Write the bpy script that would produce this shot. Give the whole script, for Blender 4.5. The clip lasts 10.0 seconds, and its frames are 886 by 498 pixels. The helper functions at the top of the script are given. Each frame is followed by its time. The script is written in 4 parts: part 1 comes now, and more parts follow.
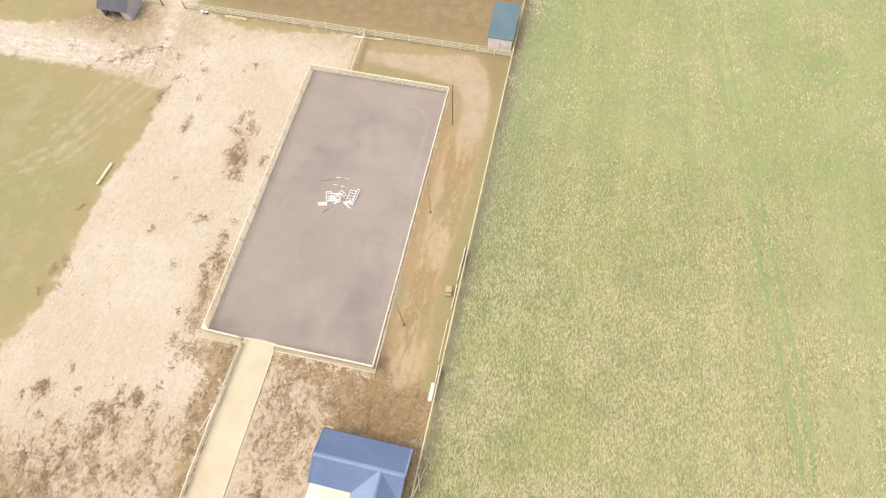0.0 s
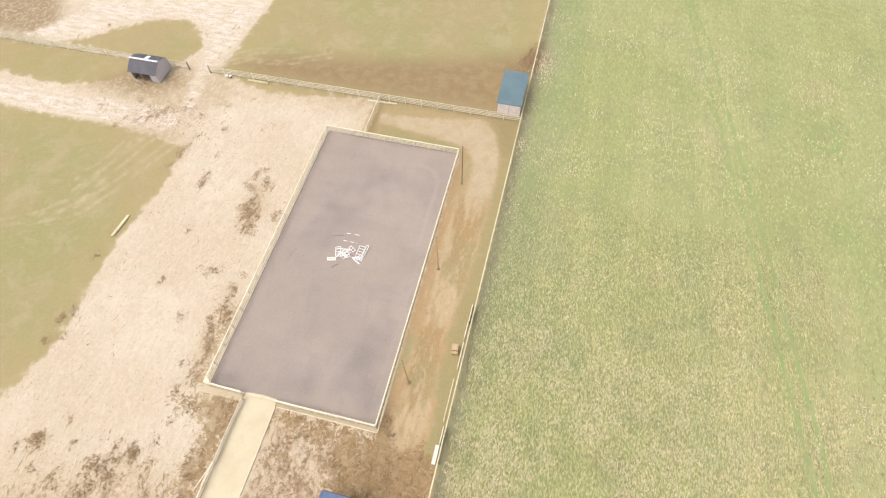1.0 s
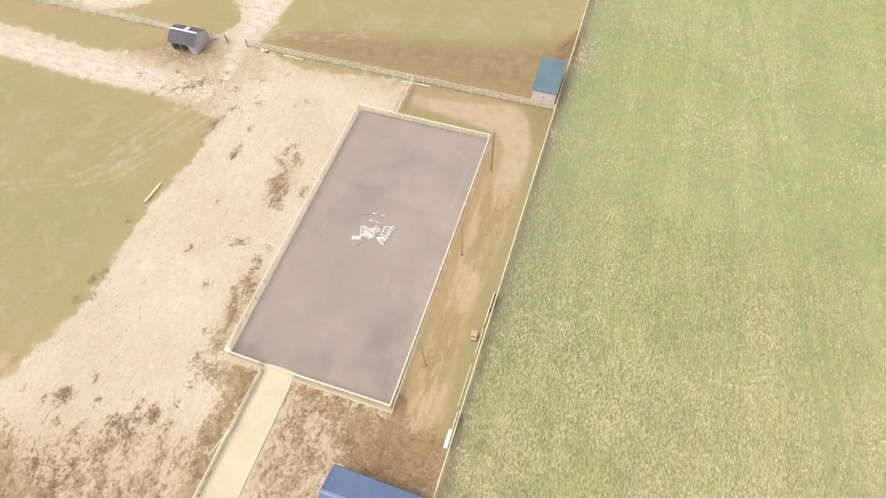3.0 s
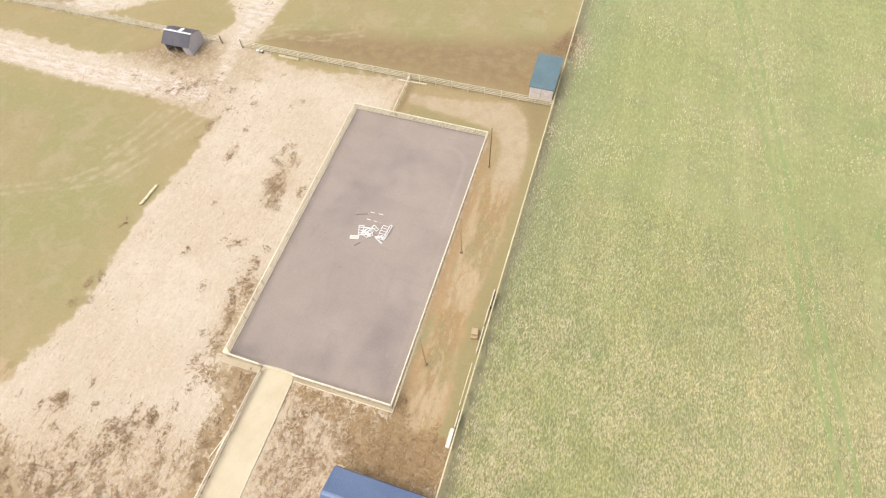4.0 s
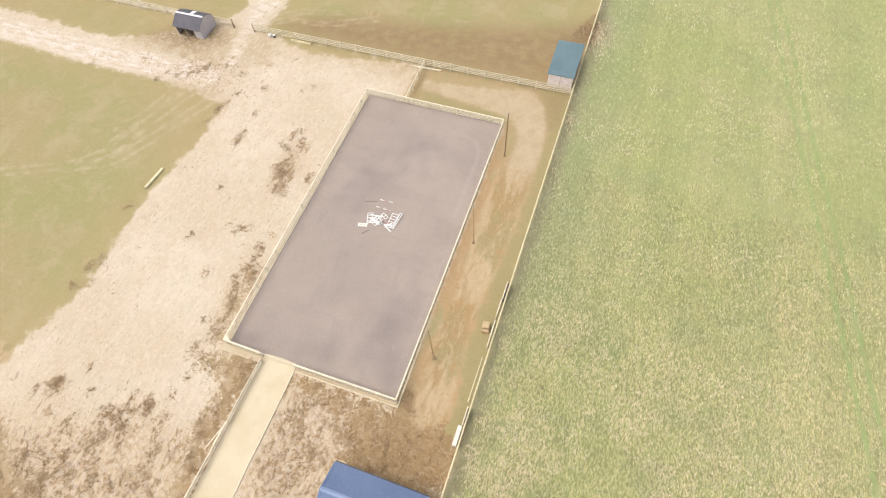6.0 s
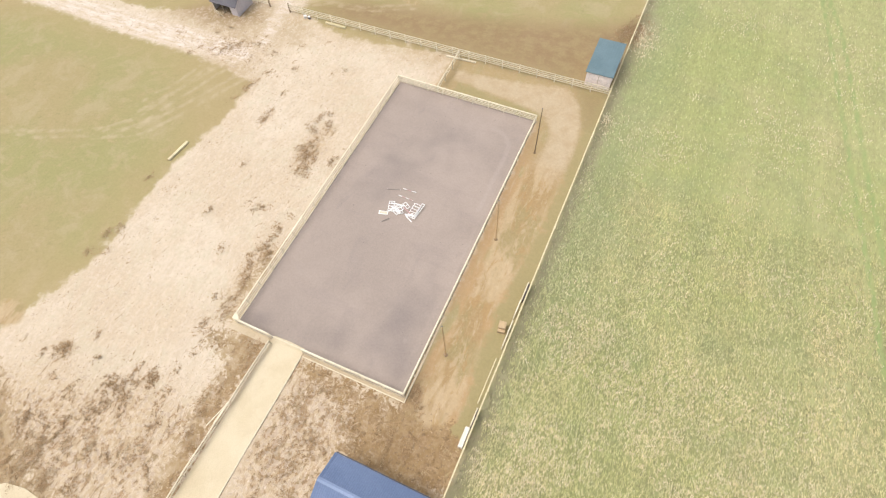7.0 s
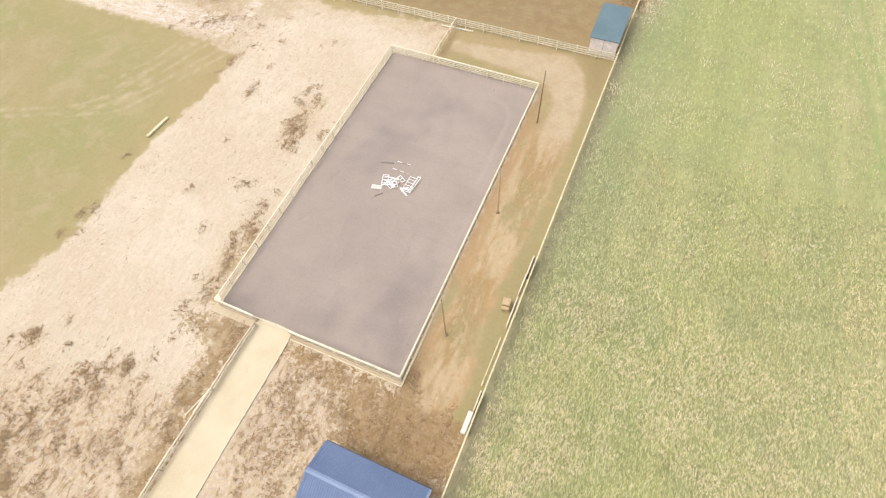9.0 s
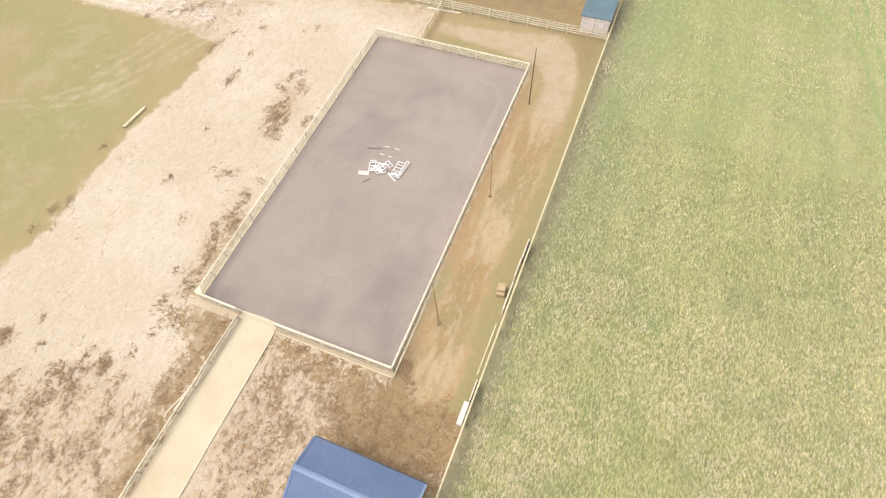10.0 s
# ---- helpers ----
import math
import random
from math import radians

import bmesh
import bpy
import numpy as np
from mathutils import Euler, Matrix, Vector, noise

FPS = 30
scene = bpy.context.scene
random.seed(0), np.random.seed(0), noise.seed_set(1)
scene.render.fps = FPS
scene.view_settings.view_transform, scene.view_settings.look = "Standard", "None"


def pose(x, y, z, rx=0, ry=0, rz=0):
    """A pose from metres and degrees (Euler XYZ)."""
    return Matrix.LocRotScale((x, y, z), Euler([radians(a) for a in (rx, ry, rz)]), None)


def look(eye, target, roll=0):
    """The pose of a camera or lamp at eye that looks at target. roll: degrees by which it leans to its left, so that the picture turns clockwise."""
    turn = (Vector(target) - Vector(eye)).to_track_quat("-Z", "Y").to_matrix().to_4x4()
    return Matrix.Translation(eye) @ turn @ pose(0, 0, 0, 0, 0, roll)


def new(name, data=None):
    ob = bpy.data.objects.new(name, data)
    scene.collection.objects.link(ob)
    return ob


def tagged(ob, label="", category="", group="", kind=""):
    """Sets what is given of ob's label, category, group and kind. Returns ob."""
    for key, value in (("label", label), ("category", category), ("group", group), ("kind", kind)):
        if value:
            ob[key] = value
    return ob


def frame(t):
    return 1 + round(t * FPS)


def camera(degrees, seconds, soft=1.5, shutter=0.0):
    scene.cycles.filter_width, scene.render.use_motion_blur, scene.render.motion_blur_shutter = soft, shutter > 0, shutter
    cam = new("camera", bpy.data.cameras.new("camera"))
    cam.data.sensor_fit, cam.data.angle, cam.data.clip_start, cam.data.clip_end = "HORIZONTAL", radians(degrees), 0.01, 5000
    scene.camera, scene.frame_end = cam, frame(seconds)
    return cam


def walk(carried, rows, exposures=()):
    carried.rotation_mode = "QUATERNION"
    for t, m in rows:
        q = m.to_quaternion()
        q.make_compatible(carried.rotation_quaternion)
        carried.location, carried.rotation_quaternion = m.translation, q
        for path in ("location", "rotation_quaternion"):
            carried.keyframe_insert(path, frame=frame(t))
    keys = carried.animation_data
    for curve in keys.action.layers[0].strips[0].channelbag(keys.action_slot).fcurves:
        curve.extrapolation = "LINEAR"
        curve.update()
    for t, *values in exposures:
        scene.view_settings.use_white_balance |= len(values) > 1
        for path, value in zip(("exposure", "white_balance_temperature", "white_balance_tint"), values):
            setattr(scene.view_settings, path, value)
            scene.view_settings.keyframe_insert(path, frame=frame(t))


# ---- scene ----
cam = camera(80.7, 10.0, soft=1.2)
PATH = [
    (0, (31.657, -8.905, 59.67), (31.448, -8.128, 57.839), -2.8),
    (0.2, (31.729, -8.813, 59.631), (31.502, -7.974, 57.829), -2.8),
    (0.5, (31.653, -8.857, 59.647), (31.406, -7.912, 57.901), -2.6),
    (1, (31.754, -9.286, 59.571), (31.471, -8.315, 57.845), -2.7),
    (1.5, (31.614, -9.246, 59.298), (31.278, -8.289, 57.574), -2.8),
    (2, (31.536, -9.249, 59.196), (31.172, -8.296, 57.475), -2.9),
    (2.5, (31.648, -9.462, 59.102), (31.28, -8.523, 57.375), -3.4),
    (2.7, (31.7, -9.515, 59.011), (31.338, -8.603, 57.268), -3.7),
    (3.8, (31.668, -9.773, 58.287), (31.311, -8.855, 56.546), -4.3),
    (4, (31.645, -9.734, 58.216), (31.289, -8.816, 56.476), -4.3),
    (4.5, (31.706, -9.616, 57.713), (31.348, -8.7, 55.971), -4.6),
    (5, (31.708, -9.629, 56.924), (31.345, -8.712, 55.184), -4.8),
    (5.5, (31.594, -9.667, 55.984), (31.225, -8.748, 54.246), -4.7),
    (5.7, (31.674, -9.688, 55.689), (31.296, -8.773, 53.952), -5.0),
    (6.8, (31.68, -9.629, 52.972), (31.208, -8.733, 51.247), -5.0),
    (7, (31.438, -9.558, 52.7), (30.962, -8.669, 50.973), -4.7),
    (7.5, (31.283, -9.604, 51.549), (30.789, -8.725, 49.822), -4.6),
    (8, (31.288, -9.688, 50.374), (30.78, -8.815, 48.648), -4.7),
    (8.5, (31.341, -9.724, 49.082), (30.846, -8.846, 47.355), -5.1),
    (9, (31.446, -9.932, 47.586), (30.972, -9.039, 45.861), -5.4),
    (9.5, (31.541, -10.007, 46.168), (31.077, -9.107, 44.443), -5.5),
    (10, (31.648, -9.994, 44.89), (31.194, -9.092, 43.164), -5.7),
]
walk(cam, [(t, look(eye, target, roll)) for t, eye, target, roll in PATH],
     exposures=[(0, 0.40), (0.5, 0.43), (1, 0.37), (1.5, 0.345), (5.7, 0.345), (7, 0.37), (8, 0.385), (10, 0.41)])

# ---- world, sun ----
world = bpy.data.worlds.new("sky")
scene.world = world
world.use_nodes = True
wn = world.node_tree.nodes
wn.clear()
sky_tex = wn.new("ShaderNodeTexSky")
sky_tex.sky_type = "NISHITA"
sky_tex.sun_disc = False
sky_tex.sun_elevation = radians(66)
sky_tex.sun_rotation = radians(242)
sky_tex.dust_density = 4.0
sky_tex.ozone_density = 0.6
sky_bg = wn.new("ShaderNodeBackground")
sky_bg.inputs["Strength"].default_value = 0.19
sky_out = wn.new("ShaderNodeOutputWorld")
sky_cloud = wn.new("ShaderNodeHueSaturation")
sky_cloud.inputs["Saturation"].default_value = 0.45
world.node_tree.links.new(sky_tex.outputs[0], sky_cloud.inputs["Color"])
world.node_tree.links.new(sky_cloud.outputs[0], sky_bg.inputs[0])
world.node_tree.links.new(sky_bg.outputs[0], sky_out.inputs[0])
sun_data = bpy.data.lights.new("sun", "SUN")
sun_data.energy = 0.68
sun_data.angle = radians(50)
sun_data.color = (1.0, 0.90, 0.76)
sun = new("sun", sun_data)
sun.matrix_world = look((-36, -19, 91), (0, 0, 0))

# ---- node helpers ----


class Nodes:
    """A small wrapper to write node trees in few lines."""

    def __init__(self, name, rough=0.85, metal=0.0, spec=0.25):
        self.m = bpy.data.materials.new(name)
        self.m.use_nodes = True
        self.t = self.m.node_tree
        self.t.nodes.clear()
        self.out = self.t.nodes.new("ShaderNodeOutputMaterial")
        self.b = self.t.nodes.new("ShaderNodeBsdfPrincipled")
        self.b.inputs["Roughness"].default_value = rough
        self.b.inputs["Metallic"].default_value = metal
        self.b.inputs["Specular IOR Level"].default_value = spec
        self.t.links.new(self.b.outputs[0], self.out.inputs[0])
        self.geo = self.t.nodes.new("ShaderNodeNewGeometry")
        self.pos = self.geo.outputs["Position"]

    def put(self, value, socket):
        if isinstance(value, bpy.types.NodeSocket):
            self.t.links.new(value, socket)
        elif isinstance(value, (tuple, list)) and socket.type == "RGBA":
            socket.default_value = (*value[:3], 1.0)
        else:
            socket.default_value = value

    def noise(self, scale, detail=4.0, rough=0.55, stretch=None, turn=0.0, warp=0.0):
        n = self.t.nodes.new("ShaderNodeTexNoise")
        n.inputs["Scale"].default_value = scale
        n.inputs["Detail"].default_value = detail
        n.inputs["Roughness"].default_value = rough
        n.inputs["Distortion"].default_value = warp
        where = self.pos
        if stretch:
            mp = self.t.nodes.new("ShaderNodeMapping")
            mp.inputs["Scale"].default_value = stretch
            mp.inputs["Rotation"].default_value = (0, 0, radians(turn))
            self.t.links.new(self.pos, mp.inputs[0])
            where = mp.outputs[0]
        self.t.links.new(where, n.inputs["Vector"])
        return n.outputs["Fac"]

    def math(self, op, a, b=0.0, c=0.0, clamp=False):
        n = self.t.nodes.new("ShaderNodeMath")
        n.operation = op
        n.use_clamp = clamp
        for v, s in zip((a, b, c), n.inputs):
            self.put(v, s)
        return n.outputs[0]

    def ramp(self, v, lo, hi, a=0.0, b=1.0):
        n = self.t.nodes.new("ShaderNodeMapRange")
        n.interpolation_type = "SMOOTHSTEP"
        for x, s in zip((v, lo, hi, a, b), n.inputs):
            self.put(x, s)
        return n.outputs[0]

    def mix(self, f, a, b, mode="MIX"):
        n = self.t.nodes.new("ShaderNodeMix")
        n.data_type, n.blend_type = "RGBA", mode
        self.put(f, n.inputs[0])
        self.put(a, n.inputs[6])
        self.put(b, n.inputs[7])
        return n.outputs[2]

    def tint(self, col, v, lo, hi):
        """col times a grey that runs from lo to hi as v runs from 0.25 to 0.75."""
        g = self.ramp(v, 0.25, 0.75, lo, hi)
        return self.mix(1.0, col, self.grey(g), "MULTIPLY")

    def grey(self, v):
        n = self.t.nodes.new("ShaderNodeCombineColor")
        for s in n.inputs:
            self.put(v, s)
        return n.outputs[0]

    def attr(self, name):
        n = self.t.nodes.new("ShaderNodeAttribute")
        n.attribute_name = name
        return n.outputs["Fac"]

    def chance(self):
        return self.t.nodes.new("ShaderNodeObjectInfo").outputs["Random"]

    def island(self):
        return self.geo.outputs["Random Per Island"]

    def bump(self, h, strength=0.5, dist=0.02):
        n = self.t.nodes.new("ShaderNodeBump")
        n.inputs["Strength"].default_value = strength
        n.inputs["Distance"].default_value = dist
        self.put(h, n.inputs["Height"])
        self.t.links.new(n.outputs[0], self.b.inputs["Normal"])

    def leaf(self, col):
        """A thin blade: part of the light goes through it."""
        m = self.done(col)
        thin, half, out = (self.t.nodes.new("ShaderNode" + n) for n in ("BsdfTranslucent", "MixShader", "OutputMaterial"))
        for n in list(self.t.nodes):
            if n.type == "OUTPUT_MATERIAL" and n != out:
                self.t.nodes.remove(n)
        self.put(col, thin.inputs["Color"])
        half.inputs[0].default_value = 0.25
        self.t.links.new(self.b.outputs[0], half.inputs[1])
        self.t.links.new(thin.outputs[0], half.inputs[2])
        self.t.links.new(half.outputs[0], out.inputs[0])
        return m

    def done(self, col, rough=None):
        self.put(col, self.b.inputs["Base Color"])
        if rough is not None:
            self.put(rough, self.b.inputs["Roughness"])
        return self.m


# ---- materials ----
FIELD_GREEN, FIELD_LUSH, FIELD_STRAW = (0.338, 0.343, 0.150), (0.285, 0.325, 0.138), (0.392, 0.372, 0.188)
OLIVE, OLIVE_DRY, OLIVE_GREEN = (0.34, 0.277, 0.142), (0.385, 0.30, 0.17), (0.30, 0.275, 0.125)
SAND, SAND_PALE, SAND_PINK = (0.525, 0.424, 0.303), (0.585, 0.493, 0.374), (0.495, 0.388, 0.275)
BROWN, BROWN_DARK = (0.33, 0.222, 0.133), (0.21, 0.138, 0.08)


def field_colour(k):
    """Meadow colour: straw, lush and plain patches, with slight drill lines along the field."""
    col = k.mix(k.ramp(k.noise(0.06, 3), 0.35, 0.65, 0, 0.8), FIELD_GREEN, FIELD_STRAW)
    col = k.mix(k.ramp(k.noise(0.35, 4), 0.5, 0.75, 0, 0.6), col, FIELD_LUSH)
    col = k.mix(k.ramp(k.noise(0.10, 4, 0.6), 0.52, 0.72, 0, 0.5), col, (0.42, 0.365, 0.205))
    col = k.mix(k.ramp(k.noise(0.18, 4, 0.6, warp=0.5), 0.5, 0.66, 0, 0.45), col, (0.285, 0.292, 0.148))
    sep = k.t.nodes.new("ShaderNodeSeparateXYZ")
    k.t.links.new(k.pos, sep.inputs[0])
    edge_x = k.math("ADD", sep.outputs[0], k.math("MULTIPLY_ADD", k.noise(0.25, 4), 12.0, -6.0))
    col = k.mix(k.math("MULTIPLY", k.ramp(edge_x, 39.0, 30.0, 0, 0.6), k.ramp(sep.outputs[1], 2.0, 22.0)), col, (0.265, 0.29, 0.15))
    col = k.mix(k.math("MULTIPLY", k.ramp(sep.outputs[0], 46.0, 64.0, 0, 0.5), k.ramp(sep.outputs[1], 36.0, 10.0)), col, (0.43, 0.395, 0.212))
    bands = k.noise(0.16, 3, 0.5, stretch=(1.0, 0.08, 1.0), turn=-9)
    col = k.mix(k.ramp(bands, 0.5, 0.7, 0, 0.3), col, FIELD_LUSH)
    mottle = k.noise(2.6, 4, 0.65, stretch=(1.0, 0.32, 1.0), turn=-6)
    col = k.tint(col, mottle, 0.86, 1.12)
    fleck = k.noise(5.5, 3, 0.6, stretch=(1.0, 0.35, 1.0), turn=-6)
    col = k.mix(k.ramp(fleck, 0.58, 0.66, 0, 0.5), col, (0.54, 0.49, 0.31))
    col = k.mix(k.ramp(fleck, 0.42, 0.34, 0, 0.5), col, (0.20, 0.21, 0.105))
    lines = k.noise(0.5, 3, stretch=(1.0, 0.05, 1.0), turn=-9)
    return k.tint(col, lines, 0.95, 1.05)


def make_ground():
    k = Nodes("ground_soil_and_grass", 0.95, spec=0.1)
    mid, fine, grain = k.noise(0.6, 5), k.noise(3.0, 5, 0.65), k.noise(14.0, 4, 0.7)
    big = k.noise(0.09, 3)
    wob = k.math("ADD", k.math("MULTIPLY_ADD", mid, 3.0, -1.5), k.math("MULTIPLY_ADD", fine, 1.2, -0.6))

    def edge(name, soft, wobble=1.0):
        d = k.math("ADD", k.attr(name), k.math("MULTIPLY", wob, wobble))
        return k.ramp(d, -soft, soft)

    col = k.mix(k.ramp(big, 0.4, 0.65), SAND, SAND_PALE)
    col = k.mix(k.ramp(mid, 0.45, 0.75, 0, 0.6), col, SAND_PINK)
    streak = k.noise(1.6, 4, 0.6, stretch=(1.0, 0.3, 1.0), turn=25, warp=0.6)
    col = k.tint(col, streak, 0.95, 1.03)
    col = k.mix(k.ramp(k.noise(0.28, 4, 0.6, warp=1.0), 0.5, 0.62, 0, 0.4), col, (0.515, 0.455, 0.33))
    col = k.mix(k.ramp(k.noise(0.75, 4, 0.6, stretch=(1.0, 0.55, 1.0), turn=30, warp=1.6), 0.5, 0.64, 0, 0.3), col, (0.475, 0.38, 0.275))
    col = k.mix(k.ramp(k.noise(0.9, 4, 0.6, stretch=(1.0, 0.5, 1.0), turn=20, warp=1.2), 0.54, 0.64, 0, 0.3), col, (0.60, 0.505, 0.40))
    # olive, brown and orange grounds
    olive = k.mix(k.ramp(k.noise(0.05, 4), 0.4, 0.6), OLIVE, OLIVE_GREEN)
    olive = k.mix(k.ramp(mid, 0.5, 0.75, 0, 0.7), olive, OLIVE_DRY)
    brown = k.mix(k.ramp(mid, 0.4, 0.65), (0.250, 0.162, 0.077), (0.305, 0.205, 0.10))
    brown = k.mix(k.ramp(k.noise(1.0, 4, 0.6, warp=0.8), 0.55, 0.66, 0, 0.55), brown, (0.40, 0.29, 0.178))
    brown = k.mix(k.ramp(fine, 0.52, 0.64, 0, 0.5), brown, BROWN_DARK)
    brown = k.mix(k.ramp(k.noise(2.6, 4, 0.6, warp=0.6), 0.58, 0.62, 0, 0.75), brown, (0.17, 0.11, 0.06))
    brown = k.mix(k.math("MULTIPLY", edge("west", 1.0), k.ramp(k.noise(0.7, 4, 0.6, warp=0.8), 0.38, 0.58, 0.15, 0.75)), brown, (0.41, 0.315, 0.19))
    verge = k.mix(k.ramp(k.noise(0.6, 4, stretch=(1.0, 0.25, 1.0)), 0.5, 0.64), (0.40, 0.27, 0.142), OLIVE)
    verge = k.mix(k.ramp(k.noise(1.1, 4, stretch=(1.0, 0.2, 1.0), turn=4), 0.54, 0.7, 0, 0.6), verge, (0.45, 0.34, 0.20))
    verge = k.mix(k.math("MULTIPLY", edge("north", 1.5, 0.8), 0.7), verge, (0.335, 0.265, 0.138))
    col = k.mix(edge("verge", 0.5, 0.5), col, verge)
    tan = k.mix(k.ramp(k.noise(0.7, 4, 0.6), 0.4, 0.62), (0.475, 0.362, 0.232), (0.405, 0.30, 0.178))
    col = k.mix(k.ramp(k.attr("scuff"), 0.2, 1.0, 0, 0.8), col, tan)
    dapple = k.math("MULTIPLY_ADD", k.noise(1.5, 4, 0.65, warp=1.2), 9.0, -4.5)
    soil = k.math("MULTIPLY", k.ramp(k.math("ADD", k.attr("brown"), k.math("MULTIPLY_ADD", wob, 0.9, dapple)), -0.6, 0.6), k.ramp(k.noise(1.3, 5, 0.65, warp=0.8), 0.36, 0.56, 0.7, 1.0))
    col = k.mix(soil, col, brown)
    olive = k.mix(k.ramp(k.noise(1.4, 5, 0.65, warp=0.6), 0.54, 0.7, 0, 0.4), olive, (0.25, 0.215, 0.105))
    turf = k.math("MULTIPLY", edge("olive", 0.3, 0.6), edge("olive", 0.8, 1.4))
    olive = k.mix(k.ramp(k.noise(0.22, 5, 0.65, warp=0.6), 0.46, 0.66, 0, 0.55), olive, (0.40, 0.325, 0.195))
    border = k.math("ADD", k.attr("olive"), k.math("MULTIPLY", wob, 1.6))
    olive = k.mix(k.ramp(border, 0.5, 8.0, 0.55, 0.0), olive, (0.37, 0.287, 0.148))
    bare = k.math("SUBTRACT", 1.0, k.math("MAXIMUM", k.math("MAXIMUM", turf, k.math("MULTIPLY", soil, 0.9)), k.math("MULTIPLY", edge("verge", 0.5, 0.5), 0.85)))
    dun = k.math("MULTIPLY", edge("dun", 2.5, 2.2), k.ramp(fine, 0.3, 0.6, 0.35, 0.8))
    col = k.mix(dun, col, (0.40, 0.305, 0.185))
    olive = k.mix(k.math("MULTIPLY", edge("verge", 0.5, 0.3), 0.65), olive, (0.29, 0.242, 0.118))
    col = k.mix(turf, col, olive)
    col = k.mix(k.math("MULTIPLY", edge("mud_and_patch", 2.6, 1.6), 0.85), col, k.mix(k.ramp(mid, 0.35, 0.65), (0.25, 0.166, 0.092), (0.29, 0.214, 0.112)))
    lane = k.mix(k.ramp(k.noise(0.45, 5, stretch=(1.0, 0.22, 1.0), turn=3, warp=0.4), 0.44, 0.58), (0.44, 0.33, 0.195), (0.335, 0.232, 0.115))
    lane = k.mix(k.ramp(k.noise(0.28, 4, 0.6, stretch=(1.0, 0.4, 1.0)), 0.5, 0.6, 0, 0.85), lane, (0.30, 0.238, 0.115))
    lane = k.mix(k.ramp(k.noise(1.0, 5, 0.65, stretch=(1.0, 0.3, 1.0), turn=8, warp=0.8), 0.52, 0.6, 0, 0.55), lane, (0.475, 0.365, 0.232))
    lane = k.mix(k.ramp(k.noise(0.8, 4, 0.65, stretch=(1.0, 0.35, 1.0), turn=-10, warp=0.8), 0.56, 0.63, 0, 0.6), lane, (0.36, 0.232, 0.105))
    lane = k.mix(edge("north", 3.0, 1.2), lane, k.mix(k.ramp(k.noise(0.5, 4), 0.4, 0.65), (0.455, 0.36, 0.238), (0.42, 0.32, 0.20)))
    col = k.mix(k.math("MULTIPLY", edge("lane", 0.45, 0.45), 0.93), col, lane)
    white = k.mix(k.ramp(k.noise(1.3, 5, 0.65, stretch=(0.3, 1.0, 1.0), turn=-6), 0.35, 0.65), SAND, (0.64, 0.565, 0.485))
    white = k.mix(k.ramp(k.noise(1.1, 5, 0.7, stretch=(0.35, 1.0, 1.0), turn=10), 0.56, 0.72, 0, 0.6), white, (0.38, 0.285, 0.20))
    col = k.mix(edge("white", 1.0, 1.3), col, white)
    rut = k.ramp(k.math("ADD", k.attr("rut"), k.math("MULTIPLY_ADD", fine, 0.5, -0.25)), 0.0, 0.55, 0.42, 0.0)
    col = k.mix(k.math("MULTIPLY", rut, k.ramp(mid, 0.35, 0.65)), col, SAND)
    # scattered dead weeds and hoof-churned spots
    spot = k.noise(1.15, 3.5, 0.55, stretch=(1.0, 0.55, 1.0), turn=25, warp=1.5)
    clump = k.noise(0.35, 3, 0.5)
    spot = k.math("ADD", spot, k.math("MULTIPLY_ADD", clump, 0.40, -0.20))
    bar = k.math("MULTIPLY_ADD", k.attr("scuff"), -0.225, 0.735)
    over = k.math("SUBTRACT", k.math("ADD", spot, k.math("MULTIPLY_ADD", fine, 0.10, -0.05)), bar)
    col = k.mix(k.math("MULTIPLY", bare, k.ramp(over, -0.06, 0.01, 0, 0.5)), col, (0.42, 0.31, 0.19))
    dirt = k.mix(k.ramp(k.noise(0.9, 3), 0.45, 0.6), (0.335, 0.222, 0.125), (0.285, 0.215, 0.12))
    dirt = k.mix(k.ramp(k.noise(2.4, 4, 0.6, warp=0.8), 0.5, 0.6, 0, 0.8), dirt, (0.19, 0.125, 0.072))
    col = k.mix(k.math("MULTIPLY", bare, k.ramp(over, 0.025, 0.045, 0, 0.8)), col, dirt)
    rim = k.math("MULTIPLY", k.ramp(over, 0.022, 0.032), k.ramp(over, 0.062, 0.042))
    col = k.mix(k.math("MULTIPLY", k.math("MULTIPLY", bare, rim), 0.5), col, (0.18, 0.12, 0.07))
    # curled scrape marks with a raised pale lip
    curl = k.math("ABSOLUTE", k.math("SUBTRACT", k.noise(1.0, 3, 0.55, warp=0.8), 0.5))
    some = k.math("ADD", k.noise(1.9, 2, 0.5), k.math("MULTIPLY_ADD", k.attr("scuff"), 0.14, -0.05))
    mark = k.math("MULTIPLY", k.ramp(curl, 0.02, 0.045, 0.75, 0.0), k.ramp(some, 0.57, 0.61))
    col = k.mix(k.math("MULTIPLY", bare, mark), col, (0.29, 0.195, 0.12))
    lip = k.math("MULTIPLY", k.ramp(curl, 0.06, 0.12, 0.4, 0.0), k.ramp(some, 0.54, 0.6))
    chip = k.noise(3.4, 3, 0.55, stretch=(1.0, 0.45, 1.0), turn=-30, warp=0.8)
    chip = k.math("ADD", chip, k.math("MULTIPLY_ADD", k.attr("scuff"), 0.14, -0.06))
    col = k.mix(k.math("MULTIPLY", bare, k.ramp(chip, 0.63, 0.66, 0, 0.6)), col, BROWN)
    pale = k.noise(1.9, 4, 0.6, stretch=(1.0, 0.6, 1.0), turn=40)
